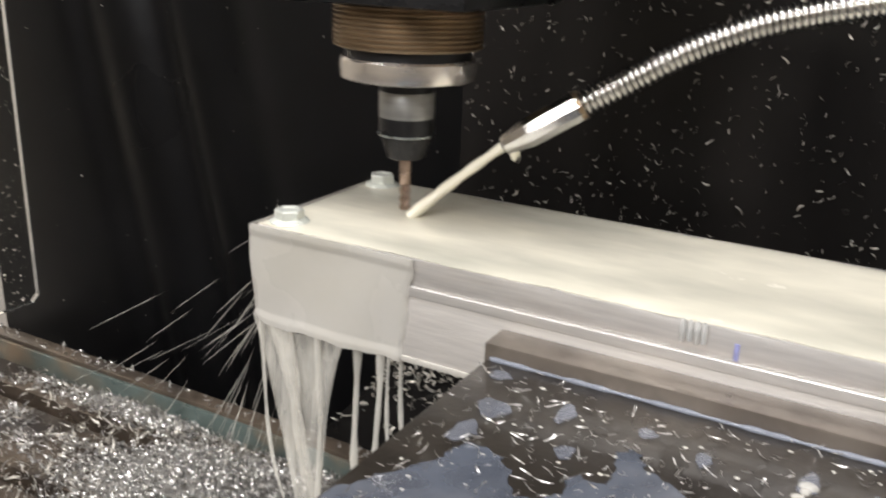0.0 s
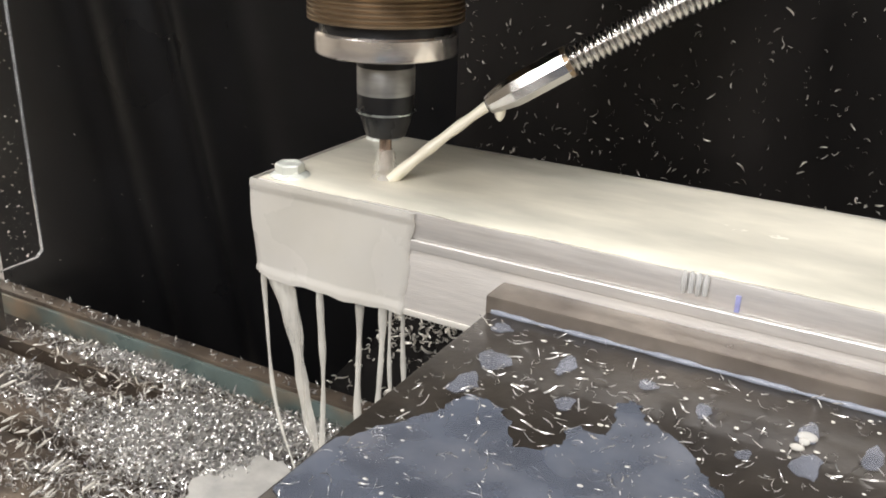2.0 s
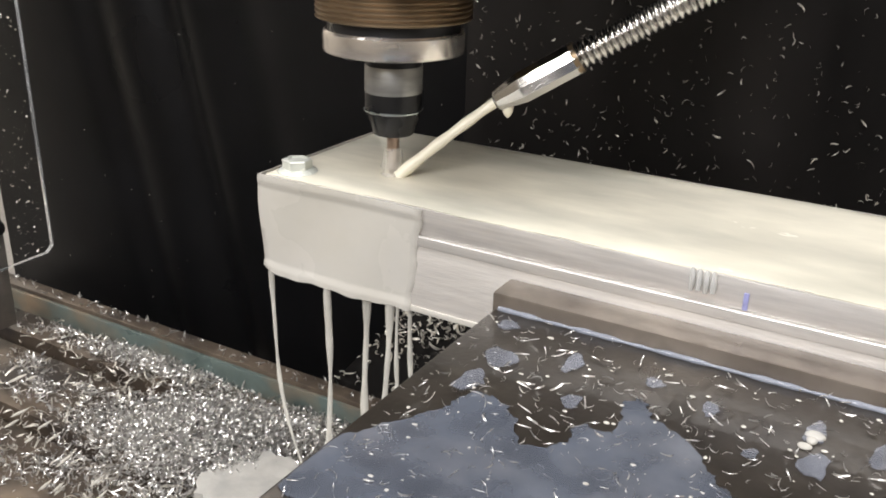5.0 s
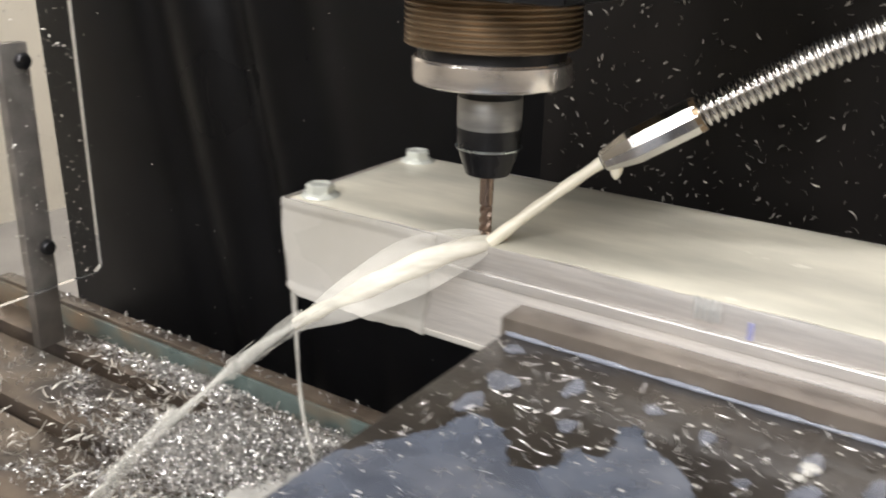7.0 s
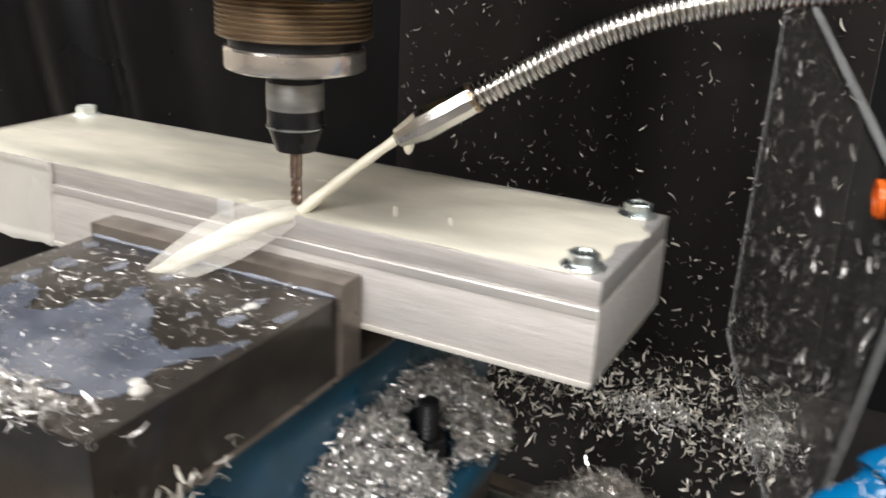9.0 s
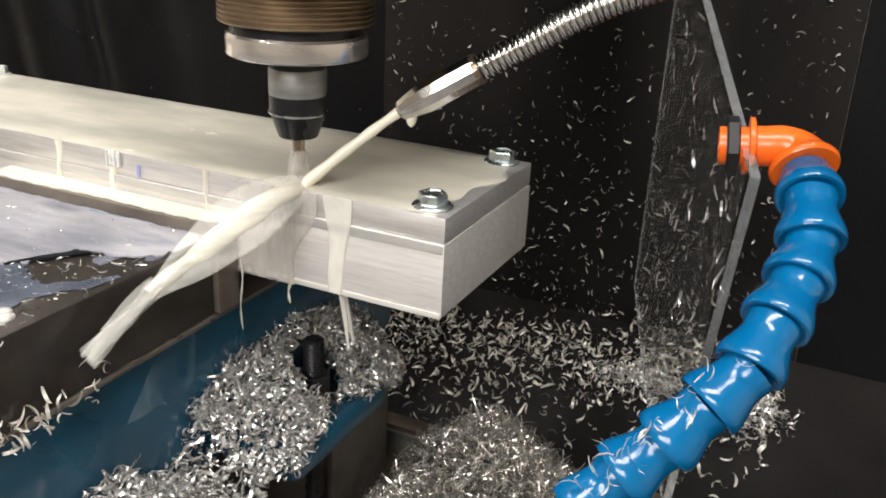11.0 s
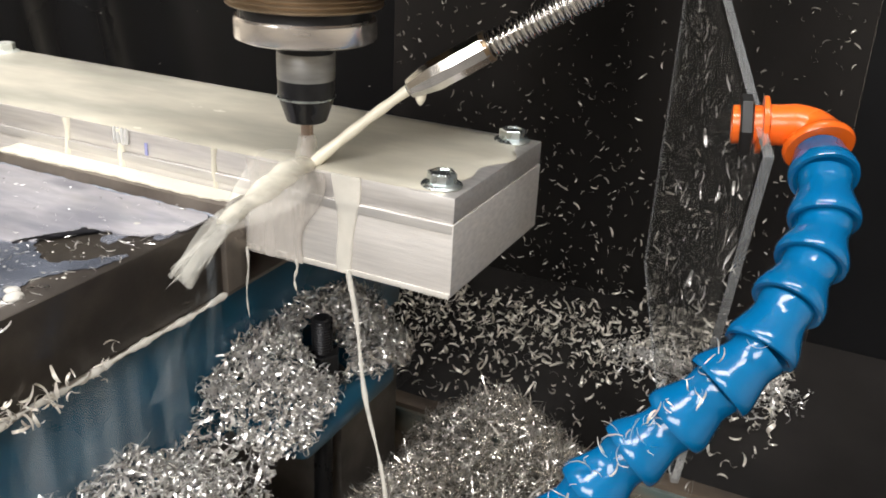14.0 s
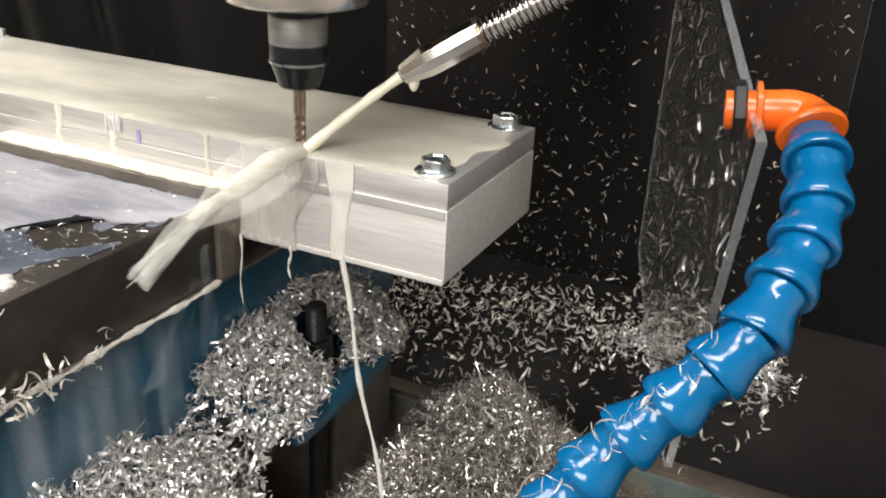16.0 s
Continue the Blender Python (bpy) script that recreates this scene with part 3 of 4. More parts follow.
def coolant_film():
    """The milky layer on the plate, with an uneven edge, thicker at the left."""
    nx, ny = 120, 30
    front = wavy(0, 1, nx, 0.0006, rnd, 5)
    back = wavy(0, 1, nx, 0.0012, rnd, 4)
    grid = []
    for j in range(ny):
        v = j / (ny - 1)
        row = []
        for i in range(nx):
            u = i / (nx - 1)
            end = -0.0075 - 0.004 * math.sin(v * 7) - 0.003 * math.sin(v * 17)
            x = -L + 0.0012 + (end + L) * u
            y0 = 0.0012 + front[i][1] + 0.0012 * max(0, u - 0.9) * 10
            y1 = W - 0.002 - max(0, back[i][1]) - 0.006 * max(0, u - 0.6)
            edge = min(1, min(u, 1 - u) * 60, min(v, 1 - v) * 14)
            z = 0.0003 + 0.0007 * edge ** 0.5
            row.append((x, y0 + (y1 - y0) * v, z))
        grid.append(row)
    return ride(thing("coolant_layer", "milky cream coolant lying over the plate", "liquid", bm=sheet(grid, 0.0002), mat=COOLANT, smooth=80))


coolant_film()


def coolant_curtain():
    """The film that runs down the block's left end."""
    grid = []
    edge = wavy(0, 1, 30, 0.0014, rnd, 2)
    for k in range(30):
        v = k / 29
        z = 0.0006 - (H + 0.0016) * v
        right = -0.329 - 0.006 * v + edge[k][1] * 0.35
        swell = 0.0012 * math.sin(5.2 * v + 0.4)
        row = [(-L - 0.0012, W - 0.004, z), (-L - 0.0013, W * 0.5, z), (-L - 0.0014, 0.002, z)]
        for i in range(26):
            u = i / 25
            x = -L - 0.0008 - swell * (1 - u) + (right + L) * u
            foot = max(0, v - 0.85) / 0.15 * 0.0006 * (math.sin(150 * x) + 0.6 * math.sin(390 * x + 1)) - 0.0035 * max(0, v - 0.8) / 0.2 * math.exp(-((u) / 0.06) ** 2)
            row.append((x, -0.0012 - 0.0005 * math.sin(90 * x + 4 * v) - (0.0008 if v < 0.08 or v > 0.93 else 0), z - foot))
        grid.append(row)
    return ride(thing("coolant_curtain", "milky coolant film running down the block's end", "liquid", bm=sheet(grid, Vector((0.0006, 0.0009, 0))), mat=FILM, smooth=80))


coolant_curtain()


# strands of coolant that fall from the block's lower edge
def strand(x, y, length, lean, thick, seed):
    r = random.Random(seed)
    ph = r.uniform(0, 6)
    pts, radii = [], []
    n = 40
    for i in range(n):
        f = i / (n - 1)
        pts.append(Vector((x + lean * f * f + 0.0018 * f * math.sin(11 * f + ph), y - 0.004 * f + 0.001 * math.sin(9 * f + ph), -H + 0.001 - length * f)))
        radii.append(0.72 * thick * (1.25 - 0.6 * f + 0.28 * math.sin(19 * f + ph) + 0.15 * math.sin(43 * f)))
    return thing("coolant_strand", "thin strand of milky coolant falling from the block", "liquid", "falling coolant", tube(pts, radii, 10, 0.6), COOLANT_THIN, smooth=80)


def tail():
    """The torn sheet that hangs under the block's corner at the start and falls away."""
    grid = []
    for k in range(26):
        v = k / 25
        half = 0.026 * (1 - v) ** 2.2 + 0.0035
        grid.append([(-0.398 + 0.012 * v + half * u + 0.001 * math.sin(8 * v + 3 * u), 0.001 - 0.006 * v + 0.0016 * math.sin(5 * u + 7 * v), -H + 0.001 - 0.17 * v) for u in np.linspace(-1, 1, 15)])
    return thing("coolant_tail", "torn translucent sheet of coolant under the block's corner", "liquid", "falling coolant", sheet(grid, Vector((0, 0.0006, 0))), SHEET_TAIL, smooth=80)


TAIL = tail()


def torn_strand():
    """A strand that gathers from a wide lip into a rope."""
    grid = []
    for k in range(40):
        v = k / 39
        half = 0.007 * (1 - v) ** 5 + 0.0019 + 0.0007 * math.sin(21 * v) + 0.0006 * math.sin(47 * v + 1)
        grid.append([(-0.411 + 0.04 * v ** 0.75 + half * u + 0.0012 * math.sin(13 * v), 0.0 - 0.005 * v + 0.0009 * math.sin(4 * u + 9 * v), -H + 0.0015 - 0.2 * v) for u in np.linspace(-1, 1, 11)])
    return thing("coolant_strand", "torn strand of milky coolant falling from the block", "liquid", "falling coolant", sheet(grid, Vector((0, 0.0008, 0))), STRAND_SHEET, smooth=80)


STRANDS = []
for x, y, length, lean, thick, seed, leave in ((-0.4215, 0.001, 0.19, 0.05, 0.0013, 1, 0), (-0.384, 0.0, 0.2, 0.006, 0.0019, 2, 7.1), (-0.365, 0.006, 0.2, 0.008, 0.0021, 3, 6.9),
                                                (-0.3475, 0.0, 0.19, -0.006, 0.002, 4, 7.3), (-0.3445, 0.004, 0.19, 0.004, 0.0011, 5, 7.2), (-0.3385, 0.006, 0.185, 0.002, 0.0013, 6, 7.0)):
    STRANDS.append((strand(x, y, length, lean, thick, seed), leave))
STRANDS.append((torn_strand(), 3.9))


# ---- the vise ----
JX0, JX1 = -0.2825, -0.1225


def vise():
    v = ride(thing("machine_vise", "blue machine vise with dark steel jaws holding the block", "vise"))
    part("base", box((-0.275, -0.3, -0.165), (-0.128, 0.19, -0.0745), 0.004), BLUE_PAINT, v, "blue painted vise base")
    part("movable_jaw", box((JX0, -0.169, -0.0715), (JX1, -0.0182, -0.0293), 0.0012), STEEL_DARK, v, "dark wet steel movable jaw")
    part("jaw_plate", box((JX0 - 0.0015, -0.0178, -0.071), (JX1 + 0.003, -0.0006, -0.0222), 0.0012), STEEL_JAW, v, "ground steel jaw plate")
    part("fixed_jaw", box((JX0, W + 0.0006, -0.0715), (JX1, W + 0.05, -0.0222), 0.0015), STEEL_DARK, v, "dark steel fixed jaw")
    part("slide_way", box((JX0 - 0.001, -0.2, -0.0742), (JX1 + 0.0012, 0.16, -0.0718), 0.0006), STEEL_JAW, v, "bright worn slide way under the jaw")
    for x0, x1 in ((-0.13, -0.075), (-0.328, -0.273)):
        part("clamp_lug", box((x0, -0.014, -0.168), (x1, 0.09, -0.15), 0.0085, 4), BLUE_PAINT, v, "blue clamping lug")
    part("riser", box((-0.3, 0.062, TOP), (-0.1, 0.135, -0.1685), 0.001), STEEL_RISER, v, "grey steel riser block under the vise")
    part("riser", box((-0.3, -0.145, TOP), (-0.088, -0.06, -0.1655), 0.001), STEEL_RISER, v, "grey steel riser block under the vise")
    return v


vise()


def clamp_stud():
    s = ride(thing("clamp_stud", "black threaded clamping stud with a nut and washer", "stud"), pose(-0.1023, 0.044, 0))
    prof = []
    for k in range(24):
        z = -0.15 + 0.00175 * k
        prof += [(0.0056, z), (0.0064, z + 0.0008)]
    part("thread", lathe(prof + [(0.005, -0.1078)], 24), BLACK_OXIDE, s)
    part("rod", lathe([(0.006, TOP), (0.006, -0.15)], 24), BLACK_OXIDE, s)
    bm = bmesh.new()
    bm_skin(bm, [[(r * math.cos(math.pi / 3 * i), r * math.sin(math.pi / 3 * i), z) for i in range(6)] for r, z in ((0.0105, -0.144), (0.0112, -0.143), (0.0112, -0.131), (0.0104, -0.13))])
    part("nut", bm, BLACK_OXIDE, s, smooth=20)
    part("washer", lathe([(0.0135, -0.1495), (0.0138, -0.149), (0.0138, -0.1445), (0.013, -0.144)], 32), BLACK_OXIDE, s)
    return s


clamp_stud()


def ragged(corners, n, amount, seed):
    """A closed outline through the corners with an uneven, wavy edge."""
    r = random.Random(seed)
    ph = [r.uniform(0, 6.28) for _ in range(3)]
    line = smooth_path([(*c, 0) for c in corners + corners[:1]], n + 1)[:-1]
    return [(p.x + amount * (math.sin(k * 0.9 + ph[0]) + 0.7 * math.sin(k * 2.3 + ph[1])), p.y + amount * (math.sin(k * 1.1 + ph[2]) + 0.6 * math.cos(k * 2.7)))
            for k, p in enumerate(line)]


def filled(outline, z, thick):
    """A low puddle over any outline."""
    bm = bmesh.new()
    verts = [bm.verts.new((x, y, z)) for x, y in outline]
    face = bm.faces.new(verts)
    if face.normal.z < 0:
        face.normal_flip()
    made = bmesh.ops.extrude_face_region(bm, geom=[face])["geom"]
    bmesh.ops.translate(bm, vec=(0, 0, thick), verts=[v for v in made if isinstance(v, bmesh.types.BMVert)])
    bmesh.ops.triangulate(bm, faces=[f for f in bm.faces if len(f.verts) > 4])
    return bm


def inside_jaw(outline):
    return [(min(max(x, JX0 + 0.0015), JX1 - 0.0015), min(max(y, -0.1675), -0.0195)) for x, y in outline]


def pool():
    """The bluish coolant that stands on the movable jaw."""
    corners = [(-0.281, -0.163), (-0.281, -0.135), (-0.2705, -0.115), (-0.2609, -0.0984), (-0.2575, -0.085), (-0.2475, -0.084), (-0.2375, -0.0919), (-0.2295, -0.1044), (-0.218, -0.0971),
               (-0.2177, -0.0835), (-0.2063, -0.0822), (-0.2093, -0.062), (-0.203, -0.058), (-0.199, -0.066), (-0.1889, -0.0713), (-0.1795, -0.0785), (-0.171, -0.0905), (-0.163, -0.0958),
               (-0.149, -0.101), (-0.135, -0.087), (-0.127, -0.077), (-0.128, -0.092), (-0.141, -0.114), (-0.137, -0.138), (-0.151, -0.147), (-0.186, -0.153), (-0.214, -0.166), (-0.245, -0.167)]
    ride(thing("coolant_pool", "bluish thin coolant pooled on the dark jaw", "liquid", "puddles on the jaw", filled(inside_jaw(ragged(corners, 260, 0.0007, 3)), -0.0291, 0.0005), POOL, smooth=60))
    for cx, cy, r, long, seed in ((-0.2608, -0.056, 0.0075, 1.1, 1), (-0.2356, -0.045, 0.004, 2.2, 2), (-0.262, -0.077, 0.006, 1.5, 3), (-0.149, -0.046, 0.0042, 2.0, 4), (-0.1465, -0.066, 0.0052, 1.7, 5),
                                  (-0.226, -0.071, 0.0035, 1.6, 6), (-0.183, -0.05, 0.003, 2.0, 7), (-0.205, -0.043, 0.004, 1.0, 8), (-0.27, -0.03, 0.0055, 0.8, 9), (-0.1285, -0.05, 0.004, 2.2, 10), (-0.165, -0.07, 0.0028, 1.3, 11)):
        corners = [(cx + r * math.cos(a) * q, cy + long * r * math.sin(a) * q) for a, q in ((k * 0.785, 0.85 + 0.18 * math.sin(k * 2.1 + seed)) for k in range(8))]
        ride(thing("coolant_puddle", "small bluish coolant puddle on the dark jaw", "liquid", "puddles on the jaw", filled(ragged(corners, 40, 0.0003, seed), -0.0291, 0.0005), PUDDLE, smooth=60))


pool()

LATE, FLYING = [], []
pts = smooth_path([(JX0 + 0.002, -0.0186, -0.0288), (-0.24, -0.0188, -0.0288), (-0.2, -0.0186, -0.0289), (-0.16, -0.0189, -0.0288), (JX1 - 0.001, -0.0186, -0.0289)], 80)
ride(thing("coolant_bead", "pale bead of coolant along the jaw plate's foot", "liquid", "", tube(pts, [0.001 + 0.0003 * math.sin(0.37 * i) + 0.0002 * math.sin(1.1 * i) for i in range(80)], 10), BEAD, smooth=80))


def late(ob, start, end, away):
    LATE.append((ob, start, end, away))
    return ob


# the milky sheet that spreads over the jaw, the film on the jaw plate and the runs down the block
corners = [(-0.281, -0.15), (-0.281, -0.022), (-0.2, -0.0205), (-0.13, -0.0205), (-0.125, -0.045), (-0.14, -0.06), (-0.165, -0.066), (-0.175, -0.09), (-0.19, -0.1), (-0.21, -0.118), (-0.25, -0.145)]
late(thing("coolant_sheet", "lilac milky coolant spreading over the jaw", "liquid", "", filled(inside_jaw(ragged(corners, 120, 0.0012, 12)), -0.0286, 0.0008), MILK_SHEET, smooth=60), 8.2, 9.6, (0, 0, -0.0045))
corners = [(-0.2835, -0.0165), (-0.2835, -0.0012), (-0.121, -0.0012), (-0.122, -0.012), (-0.15, -0.0155), (-0.2, -0.0145), (-0.24, -0.0165)]
late(thing("jaw_film", "white coolant film on the jaw plate", "liquid", "", filled([(min(max(x, -0.2832), -0.1206), min(max(y, -0.0172), -0.0012)) for x, y in ragged(corners, 110, 0.0005, 5)], -0.0221, 0.0009), COOLANT, smooth=60), 8.8, 9.5, (0, 0, -0.003))
for x, wide, low, seed in ((-0.2435, 0.0032, -0.0215, 1), (-0.2027, 0.0042, -0.0215, 2), (-0.1385, 0.0028, -0.0215, 3)):
    r = random.Random(seed)
    pts = [Vector((x + 0.0006 * math.sin(4 * f + seed), -0.0006, 0.0006 + (low - 0.0006) * f)) for f in np.linspace(0, 1, 18)]
    late(thing("coolant_run", "white run of coolant down the plate's edge", "liquid", "runs on the block", tube(pts, [wide * (1.0 - 0.35 * math.sin(3 * f) + 0.12 * math.sin(9 * f + seed)) * 0.65 for f in np.linspace(0, 1, 18)], 10, 0.28), COOLANT, smooth=80), 9.0, 9.8, (0, 0.004, 0))
# the run under the jet and the stream that falls from it
grid = []
for k in range(26):
    v = k / 25
    z = 0.0008 - (H + 0.001) * v
    half = 0.0085 - 0.0052 * v ** 0.7 + 0.0006 * math.sin(9 * v)
    cx = -0.0585 + 0.001 * math.sin(5 * v)
    grid.append([(cx + half * u, -0.0009 - 0.0006 * (1 - u * u), z) for u in np.linspace(-1, 1, 11)])
late(thing("coolant_run", "milky run of coolant down the block's face", "liquid", "runs on the block", sheet(grid, Vector((0, 0.0007, 0))), COOLANT_THIN, smooth=80), 10.1, 11.0, (0, 0.006, 0))
for k in range(5):
    pts, radii = [], []
    for i in range(14):
        f = (k + i / 13 * 1.04) / 5
        pts.append(Vector((-0.0565 + 0.041 * f ** 1.1 + 0.0012 * math.sin(14 * f), -0.0015 - 0.002 * f, -H + 0.002 - 0.205 * f)))
        radii.append(0.0013 - 0.0005 * f + 0.0003 * math.sin(23 * f) + 0.00015 * math.sin(61 * f))
    drop = pts[6]
    late(thing("coolant_stream", "thin milky stream falling from the block", "liquid", "falling stream", tube(pts, radii, 10), COOLANT_THIN, smooth=80), 10.4 + 0.2 * k, 11.2 + 0.2 * k, (-0.04, 0.05, -0.026 - drop.z))
# streaks of thin coolant that run down the jaw's side and the blue base
VEIL = thing("coolant_veil", "thin pale streaks of coolant running over the blue base", "liquid")
for y0, y1, top, low, x in ((-0.165, -0.004, -0.0745, -0.166, -0.1235),):
    grid = [[(x + 0.0008 * math.sin(40 * (y0 + (y1 - y0) * u)), y0 + (y1 - y0) * u - 0.008 * v, top + (low - top) * v) for u in np.linspace(0, 1, 24)] for v in np.linspace(0, 1, 10)]
    part("streak", sheet(grid, Vector((-0.0003, 0, 0))), COOLANT_MIST, VEIL, "", 80)
grid = [[(-0.1186 + 0.0006 * math.sin(9 * u), -0.028 - 0.03 * v + (0.004 + 0.02 * v) * u, -0.046 - 0.06 * v) for u in np.linspace(-1, 1, 15)] for v in np.linspace(0, 1, 12)]
part("spray_cloud", sheet(grid, Vector((-0.0003, 0, 0))), COOLANT_MIST, VEIL, "fine white spray where the splash breaks up", 80)
for x, y, top, low, thick in ((-0.1172, -0.004, -0.049, -0.09, 0.0007), (-0.088, -0.001, -0.05, -0.068, 0.0009)):
    pts = [Vector((x + 0.0008 * math.sin(7 * f), y - 0.001 * f, top + (low - top) * f)) for f in np.linspace(0, 1, 16)]
    late(thing("coolant_stream", "thin milky drip hanging from the block", "liquid", "falling stream", tube(pts, [float(thick * (1 - 0.5 * f + 0.25 * math.sin(17 * f))) for f in np.linspace(0, 1, 16)], 8), COOLANT_THIN, smooth=80), 10.3, 11.2, (0, 0.03, 0.055))
late(VEIL, 10.3, 11.5, (-0.03, 0, 0))
pts = smooth_path([(JX1 + 0.0018, -0.168 + 0.025 * k, -0.0722 + 0.0006 * math.sin(2.3 * k)) for k in range(7)], 70)
late(thing("coolant_bead", "pale foamy bead of coolant along the jaw's lower edge", "liquid", "", tube(pts, [0.0014 + 0.0006 * math.sin(0.5 * i) + 0.0003 * math.sin(1.7 * i) for i in range(70)], 10), COOLANT_THIN, smooth=80), 10.4, 11.4, (-0.012, 0, 0))
# the wet film on the block's face beside the jet
grid = []
for k in range(18):
    v = k / 17
    z = -0.0005 - (H + 0.0008) * v
    lo, hi = -0.118 + 0.003 * math.sin(4 * v), -0.07 - 0.016 * v + 0.003 * math.sin(7 * v)
    grid.append([(lo + (hi - lo) * u, -0.0013 - 0.0003 * math.sin(40 * u + 3 * v), z) for u in np.linspace(0, 1, 20)])
late(thing("coolant_film", "thin wet film over the block's face", "liquid", "runs on the block", sheet(grid, Vector((0, 0.0006, 0))), WET_FACE, smooth=80), 9.7, 10.4, (0, 0.005, 0))


# ---- splash guards and the segmented hose ----
def right_guard():
    a, b = Vector((-0.0024, 0.4694, 0)), Vector((0.1076, 0.1594, 0))
    d = (b - a).normalized()
    across = Vector((d.y, -d.x, 0)) * 0.0055
    outline = [(0, -0.211), (0.0185, 0.118), (0.375, 0.012), (0.335, -0.116), (0.29, -0.254), (0.15, -0.243)]
    bm = bmesh.new()
    bm_skin(bm, [[a + d * s + Vector((0, 0, z)) + o for s, z in outline] for o in (Vector(), across)])
    g = ride(thing("splash_guard", "clear acrylic splash guard spattered with curled chips", "splash guard"))
    pane = part("pane", bm, ACRYLIC, g, "clear acrylic sheet", 0)
    pane.visible_shadow = False
    bm = bmesh.new()
    for (s0, z0), (s1, z1) in zip(outline, outline[1:] + outline[:1]):
        p, q = a + d * s0 + Vector((0, 0, z0)), a + d * s1 + Vector((0, 0, z1))
        n = d * (z1 - z0) * -1 + Vector((0, 0, 1)) * (s1 - s0)
        n = n.normalized() * 0.0008
        bm_skin(bm, [[e - n * 0.2, e + n, e + n + across, e - n * 0.2 + across] for e in (p, q)])
    part("edge", bm, ACRYLIC_EDGE, g, "frosted sawn edge", 0)
    # a pale, nearly clear sheet with upright streaks over the whole pane
    lift = across.normalized() * 0.0062
    part("haze", sheet([[a + d * s + lift + Vector((0, 0, z)) for s, z in row] for row in (((0.022, 0.112), (0.004, -0.208), (0.15, -0.24)), ((0.37, 0.01), (0.332, -0.115), (0.288, -0.25)))], across.normalized() * 0.0002), GUARD_HAZE, g, "pale streaky haze over the pane", 0)
    return a, d, across


GA, GD, GN = right_guard()


def left_guard():
    x = -0.845
    g = ride(thing("splash_guard", "clear acrylic splash guard bolted to a grey bracket", "splash guard"))
    bm = bmesh.new()
    out = [(0.0, -0.1975), (0.172, -0.1945), (0.1785, -0.189), (0.176, 0.3), (0.0, 0.3)]
    bm_skin(bm, [[(x + o, y, z) for y, z in out] for o in (0, 0.005)])
    pane = part("pane", bm, ACRYLIC, g, "clear acrylic sheet with a rounded corner", 0)
    pane.visible_shadow = False
    bm = bmesh.new()
    for (y0, z0), (y1, z1) in zip(out[:3], out[1:4]):
        bm_skin(bm, [[(x, y, z), (x + 0.005, y, z), (x + 0.005, y + 0.0007, z - 0.0007), (x, y + 0.0007, z - 0.0007)] for y, z in ((y0, z0), (y1, z1))])
    part("edge", bm, ACRYLIC_EDGE, g, "bright sawn edge", 0)
    part("bracket", box((x - 0.012, 0.108, -0.254), (x - 0.001, 0.134, 0.028), 0.001), STEEL_RISER, g, "grey steel bracket")
    for z in (0.013, -0.155):
        h = lathe([(0.0072, 0.0), (0.0072, 0.003), (0.0055, 0.0055), (0.002, 0.006)], 20)
        for v in h.verts:
            v.co = Vector((x + 0.005 + v.co.z, 0.124 + v.co.x, z + v.co.y))
        part("bolt", h, BLACK_OXIDE, g, "black button head bolt")
    return g


left_guard()

LOC_LINE = [(0.1411, 0.1477, 0.0125), (0.1473, 0.1286, 0.0041), (0.153, 0.1065, -0.0138), (0.1505, 0.0805, -0.0315), (0.144, 0.058, -0.0475), (0.137, 0.0405, -0.065),
            (0.1233, 0.0285, -0.0797), (0.1098, 0.0204, -0.0971), (0.0933, 0.0088, -0.1137), (0.0808, -0.0012, -0.1311), (0.069, -0.0111, -0.149), (0.06, -0.02, -0.172), (0.056, -0.026, -0.2)]



def turned_along(profile, at, way, seg=32):
    """A lathe profile (radius, distance) set along a direction from a point."""
    q = Vector(way).to_track_quat("Z", "Y").to_matrix()
    bm = bmesh.new()
    bm_skin(bm, [[Vector(at) + q @ Vector((r * math.cos(6.2832 * i / seg), r * math.sin(6.2832 * i / seg), z)) for i in range(seg)] for r, z in profile])
    return bm


